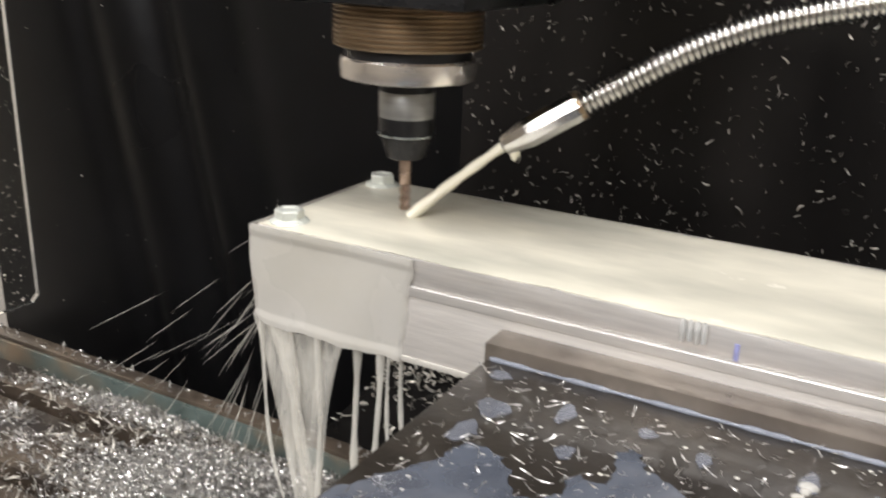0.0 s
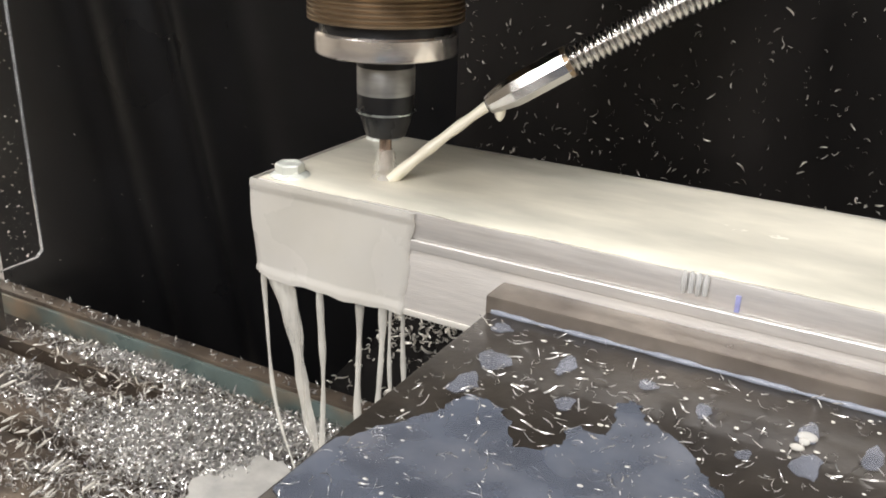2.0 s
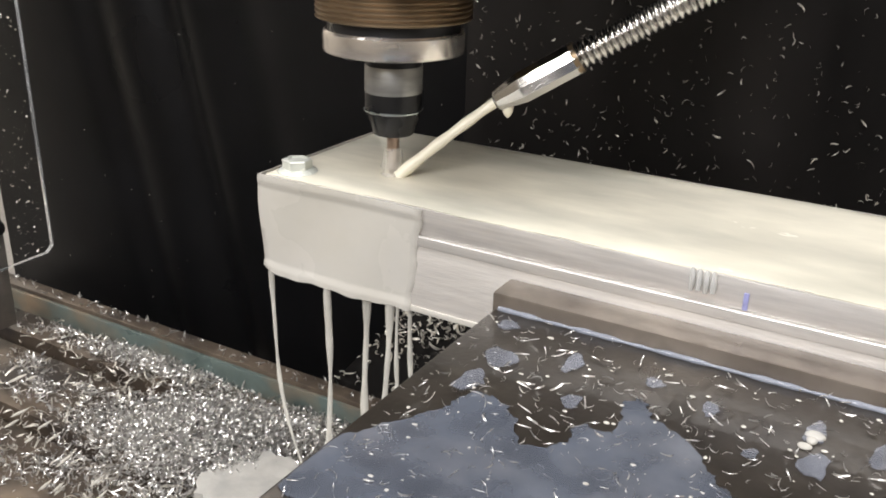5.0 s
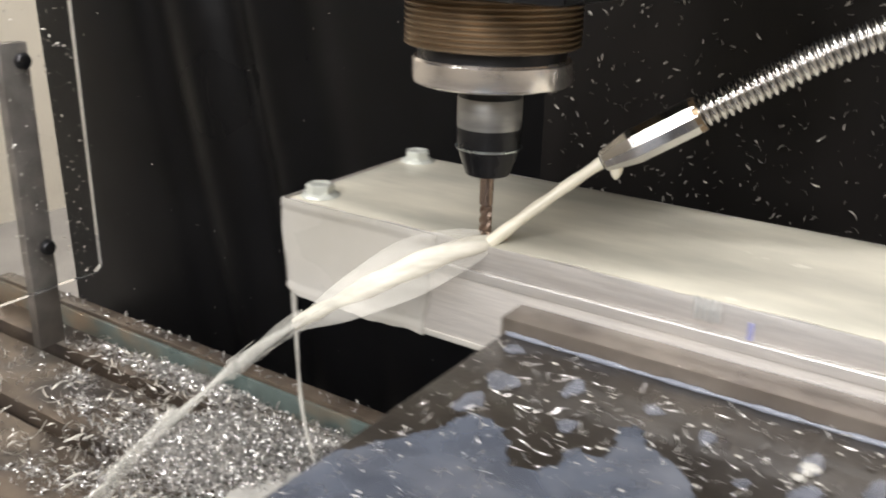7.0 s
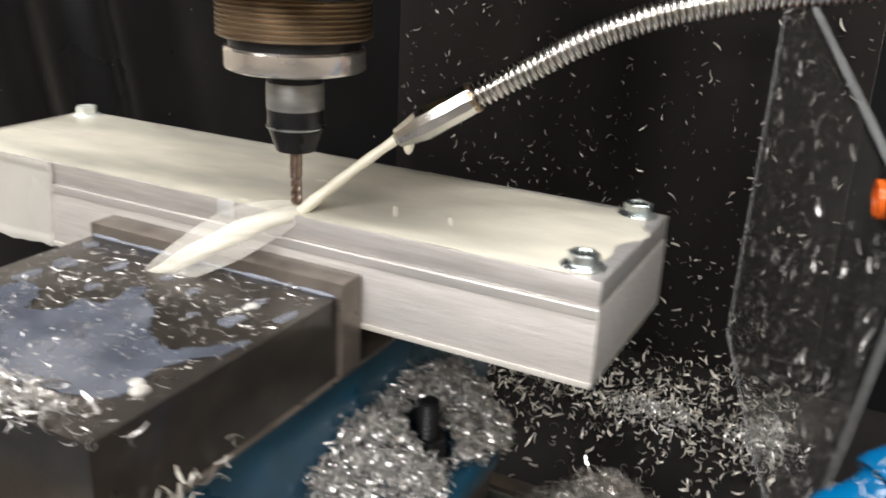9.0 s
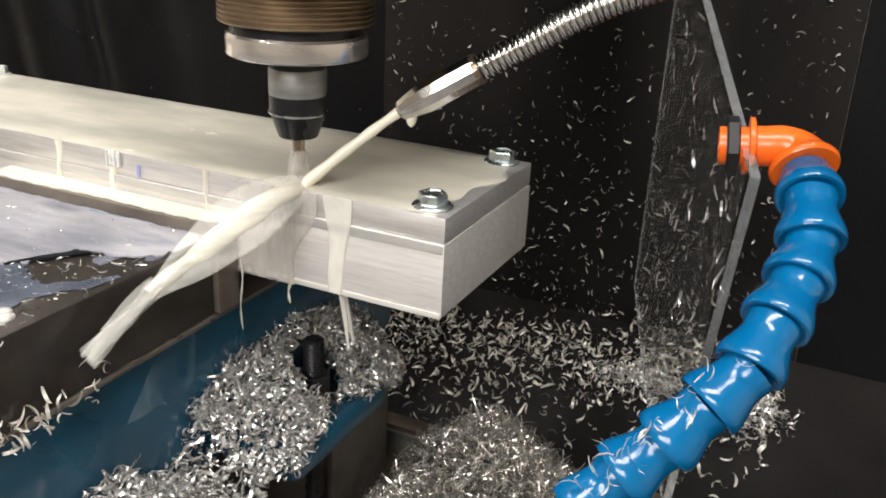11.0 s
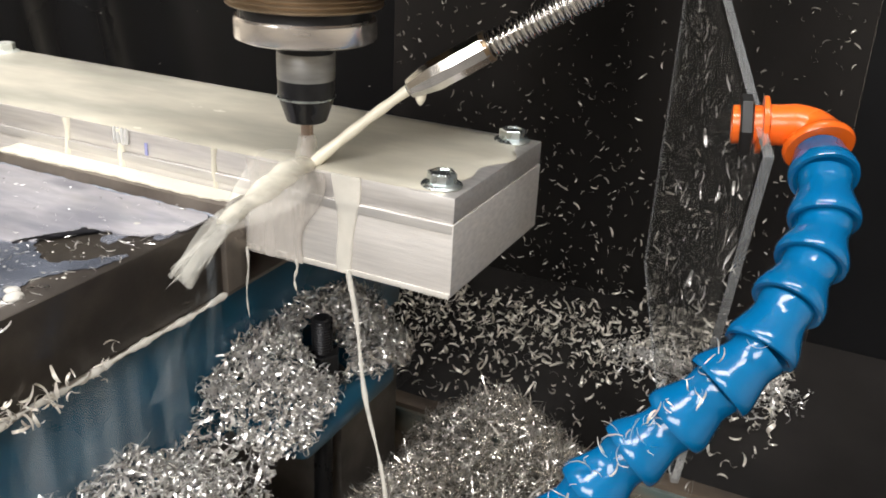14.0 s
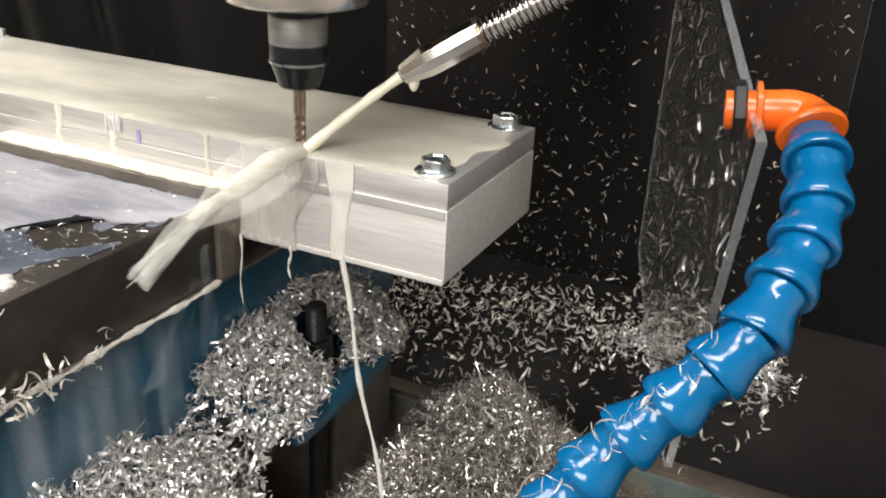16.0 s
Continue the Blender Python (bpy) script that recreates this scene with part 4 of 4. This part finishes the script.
def segmented_hose():
    h = ride(thing("segmented_coolant_hose", "blue segmented plastic coolant hose with an orange elbow", "hose"))
    line = smooth_path(LOC_LINE, 600)
    marks, run, last = [line[0]], 0.0, line[0]
    for p in line[1:]:
        run += (p - last).length
        last = p
        if run >= 0.0262:
            marks.append(p)
            run = 0.0
    for k, (a, b) in enumerate(zip(marks, marks[1:])):
        prof = [(0.0135, -0.004), (0.0155, -0.0035), (0.0159, -0.001), (0.0153, 0.003), (0.0152, 0.0055), (0.016, 0.009), (0.0178, 0.0138), (0.0196, 0.0182), (0.0205, 0.0208),
                (0.0207, 0.0228), (0.0206, 0.0248), (0.02, 0.0259), (0.018, 0.0262), (0.0156, 0.0252)]
        prof = [(0.85 * (0.0207 - 1.0 * (0.0207 - r)), 0.95 * z) for r, z in prof]
        part("segment", turned_along(prof if k else prof[4:], a, b - a, 36), LOC_BLUE, h, "", 32)
    elbow = [(0.142, 0.1455, 0.0118), (0.1385, 0.1515, 0.016), (0.1338, 0.1545, 0.0192), (0.1275, 0.1542, 0.0205), (0.12, 0.152, 0.02), (0.1125, 0.1505, 0.0193)]
    e = smooth_path(elbow, 30)
    part("elbow", tube(e, [0.0174, 0.0184, 0.0185, 0.0178, 0.0166, 0.0155, 0.0148, 0.0142, 0.0137, 0.0133, 0.0129, 0.0125, 0.0122, 0.0119] + [0.0116 - 0.0006 * min(1, i / 10) for i in range(16)], 36), LOC_ORANGE, h, "orange plastic elbow", 50)
    g, way = e[-1], (e[-1] - e[-2]).normalized()
    part("flange", turned_along([(0.012, -0.002), (0.0155, -0.001), (0.0158, 0.0015), (0.012, 0.002)], g, way), LOC_ORANGE, h, "orange flange")
    nut = turned_along([(0.015, 0.0065), (0.0172, 0.0075), (0.0172, 0.0125), (0.0155, 0.0135)], g, way, 6)
    part("nut", nut, BLACK_PLASTIC, h, "black plastic nut", 20)
    part("thread_end", turned_along([(0.0105, 0.0), (0.0105, 0.0172), (0.0085, 0.0175), (0.0082, 0.013), (0.001, 0.0129)], g, way), LOC_ORANGE, h, "orange threaded end")
    return h


segmented_hose()


# ---- chips ----
def chip_stuff(name, label, places, size, mat=CHIP, moving=True, **more):
    ob = new(name, chip_mesh(name, np.asarray(places, float), size, rng, mat, **more))
    tagged(ob, label, "metal chips", "", "stuff")
    return ride(ob) if moving else ob


def mound(cx, cy, rx, ry, height, n, base, jitter=0.004, power=1.0):
    """Points over a low heap."""
    u, v = rng.normal(0, 0.45, n), rng.normal(0, 0.45, n)
    d = np.sqrt(u * u + v * v)
    h = height * np.clip(1 - d / 1.1, 0, 1) ** power
    return np.stack([cx + rx * u, cy + ry * v, base + h + rng.uniform(0, jitter, n)], -1)


# on the table by the block's left end
strip = mound(-0.705, 0.169, 0.13, 0.024, 0.009, 1500, TOP, 0.004)
loose = np.stack([-0.47 - 0.46 * rng.uniform(0, 1, 1700) ** 1.3, rng.uniform(-0.14, 0.185, 1700), np.full(1700, TOP + 0.002)], -1)
clumps = np.concatenate([mound(x, y, 0.035, 0.018, 0.005, 110, TOP, 0.003) for x, y in ((-0.72, 0.105), (-0.76, 0.09), (-0.69, 0.085), (-0.8, 0.115), (-0.66, 0.02), (-0.7, 0.0), (-0.84, 0.165))])
loose = loose[~((loose[:, 0] < -0.62) & (loose[:, 1] < 0.05) & (rng.uniform(0, 1, len(loose)) < 0.7))]
spread = np.concatenate([strip, loose, clumps])
spread = spread[~(((spread[:, 1] > 0.133) & (spread[:, 1] < 0.154)) | ((spread[:, 1] > 0.043) & (spread[:, 1] < 0.064)))]
left_heap = np.concatenate([mound(-0.572, 0.088, 0.115, 0.08, 0.032, 8500, TOP, 0.007), mound(-0.52, 0.145, 0.1, 0.045, 0.018, 1800, TOP, 0.005), spread,
                            np.stack([rng.uniform(-0.95, -0.45, 130), rng.uniform(0.189, 0.204, 130), np.full(130, -0.2525)], -1)])
left_heap = left_heap[(left_heap[:, 1] < 0.204) & (left_heap[:, 1] > -0.15)]
chip_stuff("table_chips", "bright aluminium chips heaped on the machine table", left_heap, (0.005, 0.014), flatten=0.45, width=0.16, curl=(1.0, 4.4))

n = 520
curls = np.stack([rng.normal(-0.66, 0.1, n), rng.uniform(0.0, 0.185, n), np.full(n, TOP + 0.006)], -1)
curls[:, 2] += 0.024 * np.exp(-((curls[:, 0] + 0.572) / 0.06) ** 2 - ((curls[:, 1] - 0.088) / 0.045) ** 2)
chip_stuff("table_curls", "long pale curls lying over the table and its chips", curls, (0.012, 0.024), CHIP_WALL, flatten=0.5, width=0.1, curl=(1.0, 4.5), seg=7)
n = 55
curls = np.stack([np.full(n, -0.1195) + rng.uniform(0, 0.004, n), rng.normal(-0.14, 0.017, n), -0.069 + rng.normal(0, 0.005, n)], -1)
chip_stuff("ledge_curls", "pale curls hanging on the jaw's lower ledge", curls, (0.006, 0.016), CHIP_WALL, flatten=0.2, width=0.15, curl=(1.0, 4.5), seg=7)

# over the vise's clamping lug
n = 10500
hx, hy = rng.uniform(0, 1, n) ** 1.1, rng.uniform(-0.26, 0.13, n)
crest = np.interp(hy, [-0.26, -0.18, -0.115, -0.096, -0.075, -0.052, -0.042, -0.036, -0.011, 0.031, 0.054, 0.1, 0.13], [-0.12, -0.124, -0.13, -0.128, -0.14, -0.152, -0.146, -0.122, -0.112, -0.109, -0.1075, -0.118, -0.132])
reach = np.interp(hy, [-0.26, -0.1, -0.06, -0.035, -0.02, 0.02, 0.035, 0.06, 0.09, 0.13], [0.1, 0.085, 0.06, 0.042, 0.054, 0.051, 0.038, 0.05, 0.056, 0.04])
fall = np.interp(hy, [-0.26, -0.06, -0.04, 0.13], [0.06, 0.03, 0.036, 0.034])
lug_heap = np.stack([-0.127 + reach * hx, hy + rng.normal(0, 0.003, n), crest - fall * hx ** 1.4 + rng.uniform(-0.007, 0.004, n) + 0.003 * np.sin(hy * 190) * np.sin(hx * 9 + hy * 60)], -1)
keep = np.hypot(lug_heap[:, 0] + 0.1023, lug_heap[:, 1] - 0.044) > 0.0145
chip_stuff("lug_chips", "springy aluminium swarf heaped over the vise's clamping lug", lug_heap[keep], (0.006, 0.017), width=0.14, curl=(1.2, 5.6), seg=7)
far = lug_heap[(lug_heap[:, 1] > -0.03)]
far[:, 0] = -0.403 - far[:, 0]
chip_stuff("lug_chips", "aluminium swarf heaped over the vise's other clamping lug", far, (0.006, 0.017), width=0.14, curl=(1.2, 5.6), seg=6)

# stringy swarf on the table beyond the riser
swarf = np.concatenate([mound(-0.02, 0.14, 0.1, 0.06, 0.085, 4600, TOP, 0.014), mound(-0.045, 0.05, 0.06, 0.14, 0.075, 3800, TOP, 0.014), mound(0.03, 0.08, 0.1, 0.1, 0.03, 1800, TOP, 0.012)])
swarf = swarf[(swarf[:, 1] < 0.203) & (swarf[:, 0] > -0.086)]
chip_stuff("table_swarf", "fine stringy aluminium swarf piled on the table", swarf, (0.014, 0.036), SWARF, width=0.032, curl=(1.2, 6.0), seg=9)

# the black tray and the panel behind
n = 1500
tx_ = rng.uniform(-0.26, 0.23, n)
ty_ = np.clip(np.interp(tx_, [-0.26, -0.15, 0.0, 0.14, 0.23], [0.44, 0.45, 0.475, 0.5, 0.48]) + rng.normal(0, 0.034, n) - 0.13 * rng.uniform(0, 1, n) ** 4, 0.24, 0.553)
tray = np.stack([tx_, ty_, -0.36 + (ty_ - 0.2) / 0.358 * 0.06 + 0.003 + rng.uniform(0, 0.006, n)], -1)
chip_stuff("tray_chips", "pale curled chips strewn over the black tray", tray, (0.009, 0.022), CHIP_WALL, False, flatten=0.35, width=0.18, curl=(1.6, 5.0), seg=6)
n = 260
wall = np.stack([rng.uniform(-0.255, 0.23, n), np.full(n, PANEL_Y - 0.003), -0.3 + 0.7 * rng.uniform(0, 1, n) ** 1.4], -1)
chip_stuff("panel_curls", "larger pale curls stuck to the black panel", wall, (0.008, 0.017), CHIP_WALL, False, normal="y", flatten=0.6, width=0.17, curl=(1.2, 4.2), seg=6)
n = 1550
wall = np.stack([rng.uniform(-0.255, 0.23, n), np.full(n, PANEL_Y - 0.0015), -0.3 + 0.75 * rng.uniform(0, 1, n) ** 1.3], -1)
chip_stuff("panel_chips", "small pale chips stuck to the black panel", wall, (0.002, 0.0105), CHIP_WALL, False, normal="y", flatten=0.75, width=0.17, curl=(0.8, 3.8), seg=6)
n = 90
wall = np.stack([rng.uniform(-1.2, -0.26, n), np.full(n, PANEL_Y + 0.012), rng.uniform(-0.5, 0.3, n)], -1)
chip_stuff("curtain_specks", "tiny pale specks stuck to the black curtain", wall, (0.0015, 0.004), CHIP_WALL, False, normal="y", flatten=0.8, width=0.5)

# on the movable jaw
n = 620
jaw = np.stack([rng.uniform(JX0 + 0.003, JX1 - 0.002, n), rng.uniform(-0.166, -0.019, n), np.full(n, -0.0284)], -1)
chip_stuff("jaw_chips", "small bright chips scattered over the wet jaw", jaw, (0.003, 0.0095), flatten=0.88, width=0.085, curl=(0.8, 3.4))
n = 260
pile = np.stack([rng.normal(-0.178, 0.024, n), np.clip(rng.normal(-0.166, 0.006, n), -0.175, -0.14), -0.027 + rng.uniform(0, 0.007, n)], -1)
chip_stuff("jaw_curls", "long pale curls piled at the jaw's front edge", pile, (0.01, 0.024), width=0.075, flatten=0.5, curl=(1.5, 5), seg=7)

line = smooth_path(LOC_LINE[3:], 400)
pts = []
for k in range(70):
    p = line[int(60 + 330 * rng.uniform() ** 0.8)]
    a = rng.uniform(-0.6, 1.6)
    pts.append(p + Vector((-0.010 * math.cos(a) + rng.normal(0, 0.006), -0.0205 * math.cos(a * 0.7), 0.0205 * math.sin(max(a, 0.2)) * 0.8)))
chip_stuff("hose_chips", "pale curls caught on the blue hose", pts, (0.008, 0.019), CHIP_WALL, flatten=0.4, width=0.08, curl=(0.8, 4))
chip_stuff("tray_cluster", "shiny chips gathered in the tray's corner", np.concatenate([mound(0.208, 0.455, 0.035, 0.04, 0.01, 520, -0.316, 0.006), mound(0.1, 0.455, 0.06, 0.03, 0.008, 420, -0.316, 0.006)]), (0.006, 0.016), CHIP, False, flatten=0.4)


def foam():
    """White foam flecks that stand on the wet jaw."""
    bm = bmesh.new()
    r = random.Random(9)
    spots = [(-0.149, -0.048, 0.0028), (-0.1495, -0.0515, 0.0022), (-0.151, -0.056, 0.0018), (-0.1345, -0.133, 0.0045), (-0.14, -0.129, 0.003)]
    spots += [(r.uniform(JX0 + 0.006, JX1 - 0.006), r.uniform(-0.16, -0.024), r.uniform(0.0003, 0.0009)) for _ in range(150)]
    for x, y, q in spots:
        m = Matrix.LocRotScale((x, y, -0.0288), None, (q * r.uniform(0.8, 1.6), q * r.uniform(0.7, 1.2), q * 0.45))
        bmesh.ops.create_icosphere(bm, subdivisions=2, radius=1, matrix=m)
    return ride(thing("foam_flecks", "white foam flecks on the wet jaw", "foam", "", bm, COOLANT_THIN, "stuff", 80))


foam()

# stuck to the clear guards
n = 170
s_, z_ = rng.uniform(0.01, 0.33, n), -0.24 + 0.3 * rng.uniform(0, 1, n) ** 1.4
pts = np.array([tuple(GA + GD * s - GN * 0.2 + Vector((0, 0, z))) for s, z in zip(s_, z_) if z < 0.1 - 0.28 * s])
chip_stuff("guard_chips", "pale curled chips stuck to the clear guard", pts, (0.006, 0.018), CHIP, normal="x", flatten=0.88, width=0.11, curl=(0.3, 2.6), seg=6, swing=0.7)
n = 270
s_, z_ = rng.uniform(0.01, 0.36, n), rng.uniform(-0.245, 0.1, n)
pts = np.array([tuple(GA + GD * s - GN * 0.12 + Vector((0, 0, z))) for s, z in zip(s_, z_) if z < 0.1 - 0.28 * s and z > -0.21 - 0.2 * s and s < 0.375 + 0.3 * z])
chip_stuff("guard_specks", "fine specks and dried drips on the clear guard", pts, (0.002, 0.008), CHIP, normal="x", flatten=0.92, width=0.1, swing=0.35)
n = 260
pts = np.stack([np.full(n, -0.8395), rng.uniform(0.09, 0.172, n), rng.uniform(-0.19, 0.12, n)], -1)
chip_stuff("guard_droplets", "droplets and specks on the clear guard", pts, (0.0015, 0.004), CHIP_WALL, normal="x", flatten=0.8, width=0.6)


# pale puddle where the strands land
corners = [(-0.53, 0.035), (-0.54, 0.07), (-0.51, 0.1), (-0.475, 0.09), (-0.46, 0.05), (-0.49, 0.03)]
ride(thing("coolant_puddle", "foamy cream coolant puddle among the chips", "liquid", "", filled(ragged(corners, 60, 0.0018, 8), TOP + 0.012, 0.012), FOAM, smooth=70))


def spray():
    """Drops flung off the block's corner as the cutter comes down."""
    r = random.Random(4)
    for k in range(95):
        a = r.uniform(0.55, 1.5)
        way = Vector((-math.cos(a), -0.15, -math.sin(a) * 0.9)).normalized()
        size = r.uniform(0.008, 0.022)
        pts = [way * size * (i / 5 - 0.5) for i in range(6)]
        ob = thing("coolant_drop", "streak of coolant flung off the block's corner", "liquid", "flung drops", tube(pts, [(1 if k < 60 else 2.2) * q for q in (0.0001, 0.0004, 0.0005, 0.0005, 0.0004, 0.0001)], 6), COOLANT_THIN, smooth=80)
        start = Vector((-0.06 - r.uniform(0, 0.01), -0.04 + r.uniform(0, 0.06), -0.012 - r.uniform(0, 0.04)))
        if k < 60:  # already in the air
            p0 = start + way * r.uniform(0.0, 0.16)
            FLYING.append((ob, 0, r.uniform(0.4, 0.8), Matrix.Translation(p0), Matrix.Translation(p0 + way * 0.6)))
        else:  # thrown out of the film a little later
            p0 = Vector((-0.038 + r.uniform(0, 0.03), -0.01 + r.uniform(0, 0.03), -0.04))
            begin = r.uniform(0.2, 0.75)
            FLYING.append((ob, begin, begin + 0.6, Matrix.Translation(p0), Matrix.Translation(p0 + way * 0.3)))


spray()


# ---- what moves ----
def motions():
    for ob, m in ON_TABLE:
        walk(ob, [(t, pose(x, y, 0) @ m) for t, x, y in TABLE])
    walk(SPINDLE, [(t, pose(0, 0, z)) for t, z in QUILL])
    walk(CUTTER, [(0.1 * k, pose(0, 0, 0, 0, 0, (-80 * k) % 360)) for k in range(161)])
    up = [(0, 0.022), (0.55, 0.022), (0.75, 0.0), (6.05, 0.0), (6.2, 0.022), (10.2, 0.022), (10.6, 0.0), (15.7, 0.0), (15.95, 0.022), (16.0, 0.022)]
    walk(CLIMB, [(t, pose(0, 0, z)) for t, z in up])
    for ob, leave in STRANDS:
        rows = []
        for t in sorted({r[0] for r in TABLE} | ({leave - 0.5, leave - 0.25, leave} if leave else set())):
            x, y = (float(np.interp(t, [r[0] for r in TABLE], [r[i] for r in TABLE])) for i in (1, 2))
            drop = 0 if not leave or t < leave - 0.5 else (-0.32 * min(1, ((t - leave + 0.5) / 0.5) ** 2))
            rows.append((t, pose(x, y, drop)))
        walk(ob, rows)
    walk(TAIL, [(0, pose(0.3698, -0.0567, 0)), (0.3, pose(0.3692, -0.0425, -0.06)), (0.7, pose(0.369, -0.0362, -0.34)), (16.0, pose(0.369, -0.0362, -0.34))])
    # the splash leaves the block once its edge has passed under the jet
    turn = [(0, 36, 0), (6.2, 36, 0), (6.7, 36, 0), (9.0, 38, 0), (10.0, 48, -6), (12.3, 103, 27), (15.4, 103, 27), (16.0, 96, 23)]
    poses = [(t, Matrix.Translation(HIT) @ pose(0, 0, 0, 0, 0, a) @ pose(0, 0, 0, 0, tilt, 0)) for t, a, tilt in turn]
    walk(SPLASH, poses)
    home = poses[0][1].inverted()
    hid = home @ Matrix.Translation((0.08, 0.02, -0.02)) @ pose(0, 0, 0, 0, 0, 180) @ pose(0, 0, 0, -40, 16, 0)
    walk(SPLASH_SHEET, [(0, hid), (6.25, hid), (6.35, home @ Matrix.Translation((0.02, 0.005, -0.006)) @ pose(0, 0, 0, 0, 0, 100)), (6.5, pose(0, 0, 0)), (16.0, pose(0, 0, 0))])
    for k, (ob, mid) in enumerate(SPLASH_ROPES):
        hid = home @ Matrix.Translation((0.06 + 0.03 * k, 0.02, -0.025)) @ pose(0, 0, 0, 0, 0, 180) @ pose(0, 0, 0, 0, 20 + 4 * k, 0)
        rows = [(0, hid), (6.3, hid)]
        for f in (0.4, 0.7, 1.0):
            d = 0.03 + (0.084 + 0.031 * (k + 0.55) - 0.03) * f
            rows.append((6.3 + 0.3 * f, Matrix.Translation(fan_line(d) if f < 1 else mid)))
        end = Matrix.Translation(mid)
        fall = Matrix.Translation((0, 0, -0.45)) @ end
        walk(ob, rows + ([(9.6, end), (10.6, end), (11.6, fall), (16.0, fall)] if k else []) + [] if k else rows + [(16.0, end)])
    # films and streams that come out of the block's edge as the coolant reaches them
    for ob, start, end, away in LATE:
        rows = []
        for t in sorted({r[0] for r in TABLE} | {start, end}):
            x, y = (float(np.interp(t, [r[0] for r in TABLE], [r[i] for r in TABLE])) for i in (1, 2))
            f = min(1, max(0, (t - start) / (end - start)))
            rows.append((t, pose(x, y, 0) @ Matrix.Translation(Vector(away) * (1 - f))))
        walk(ob, rows)
    for ob, start, end, place0, place1 in FLYING:
        walk(ob, [(0, place0), (start, place0), (end, place1), (16.0, place1)] if start > 0 else [(0, place0), (end, place1), (16.0, place1)])


motions()
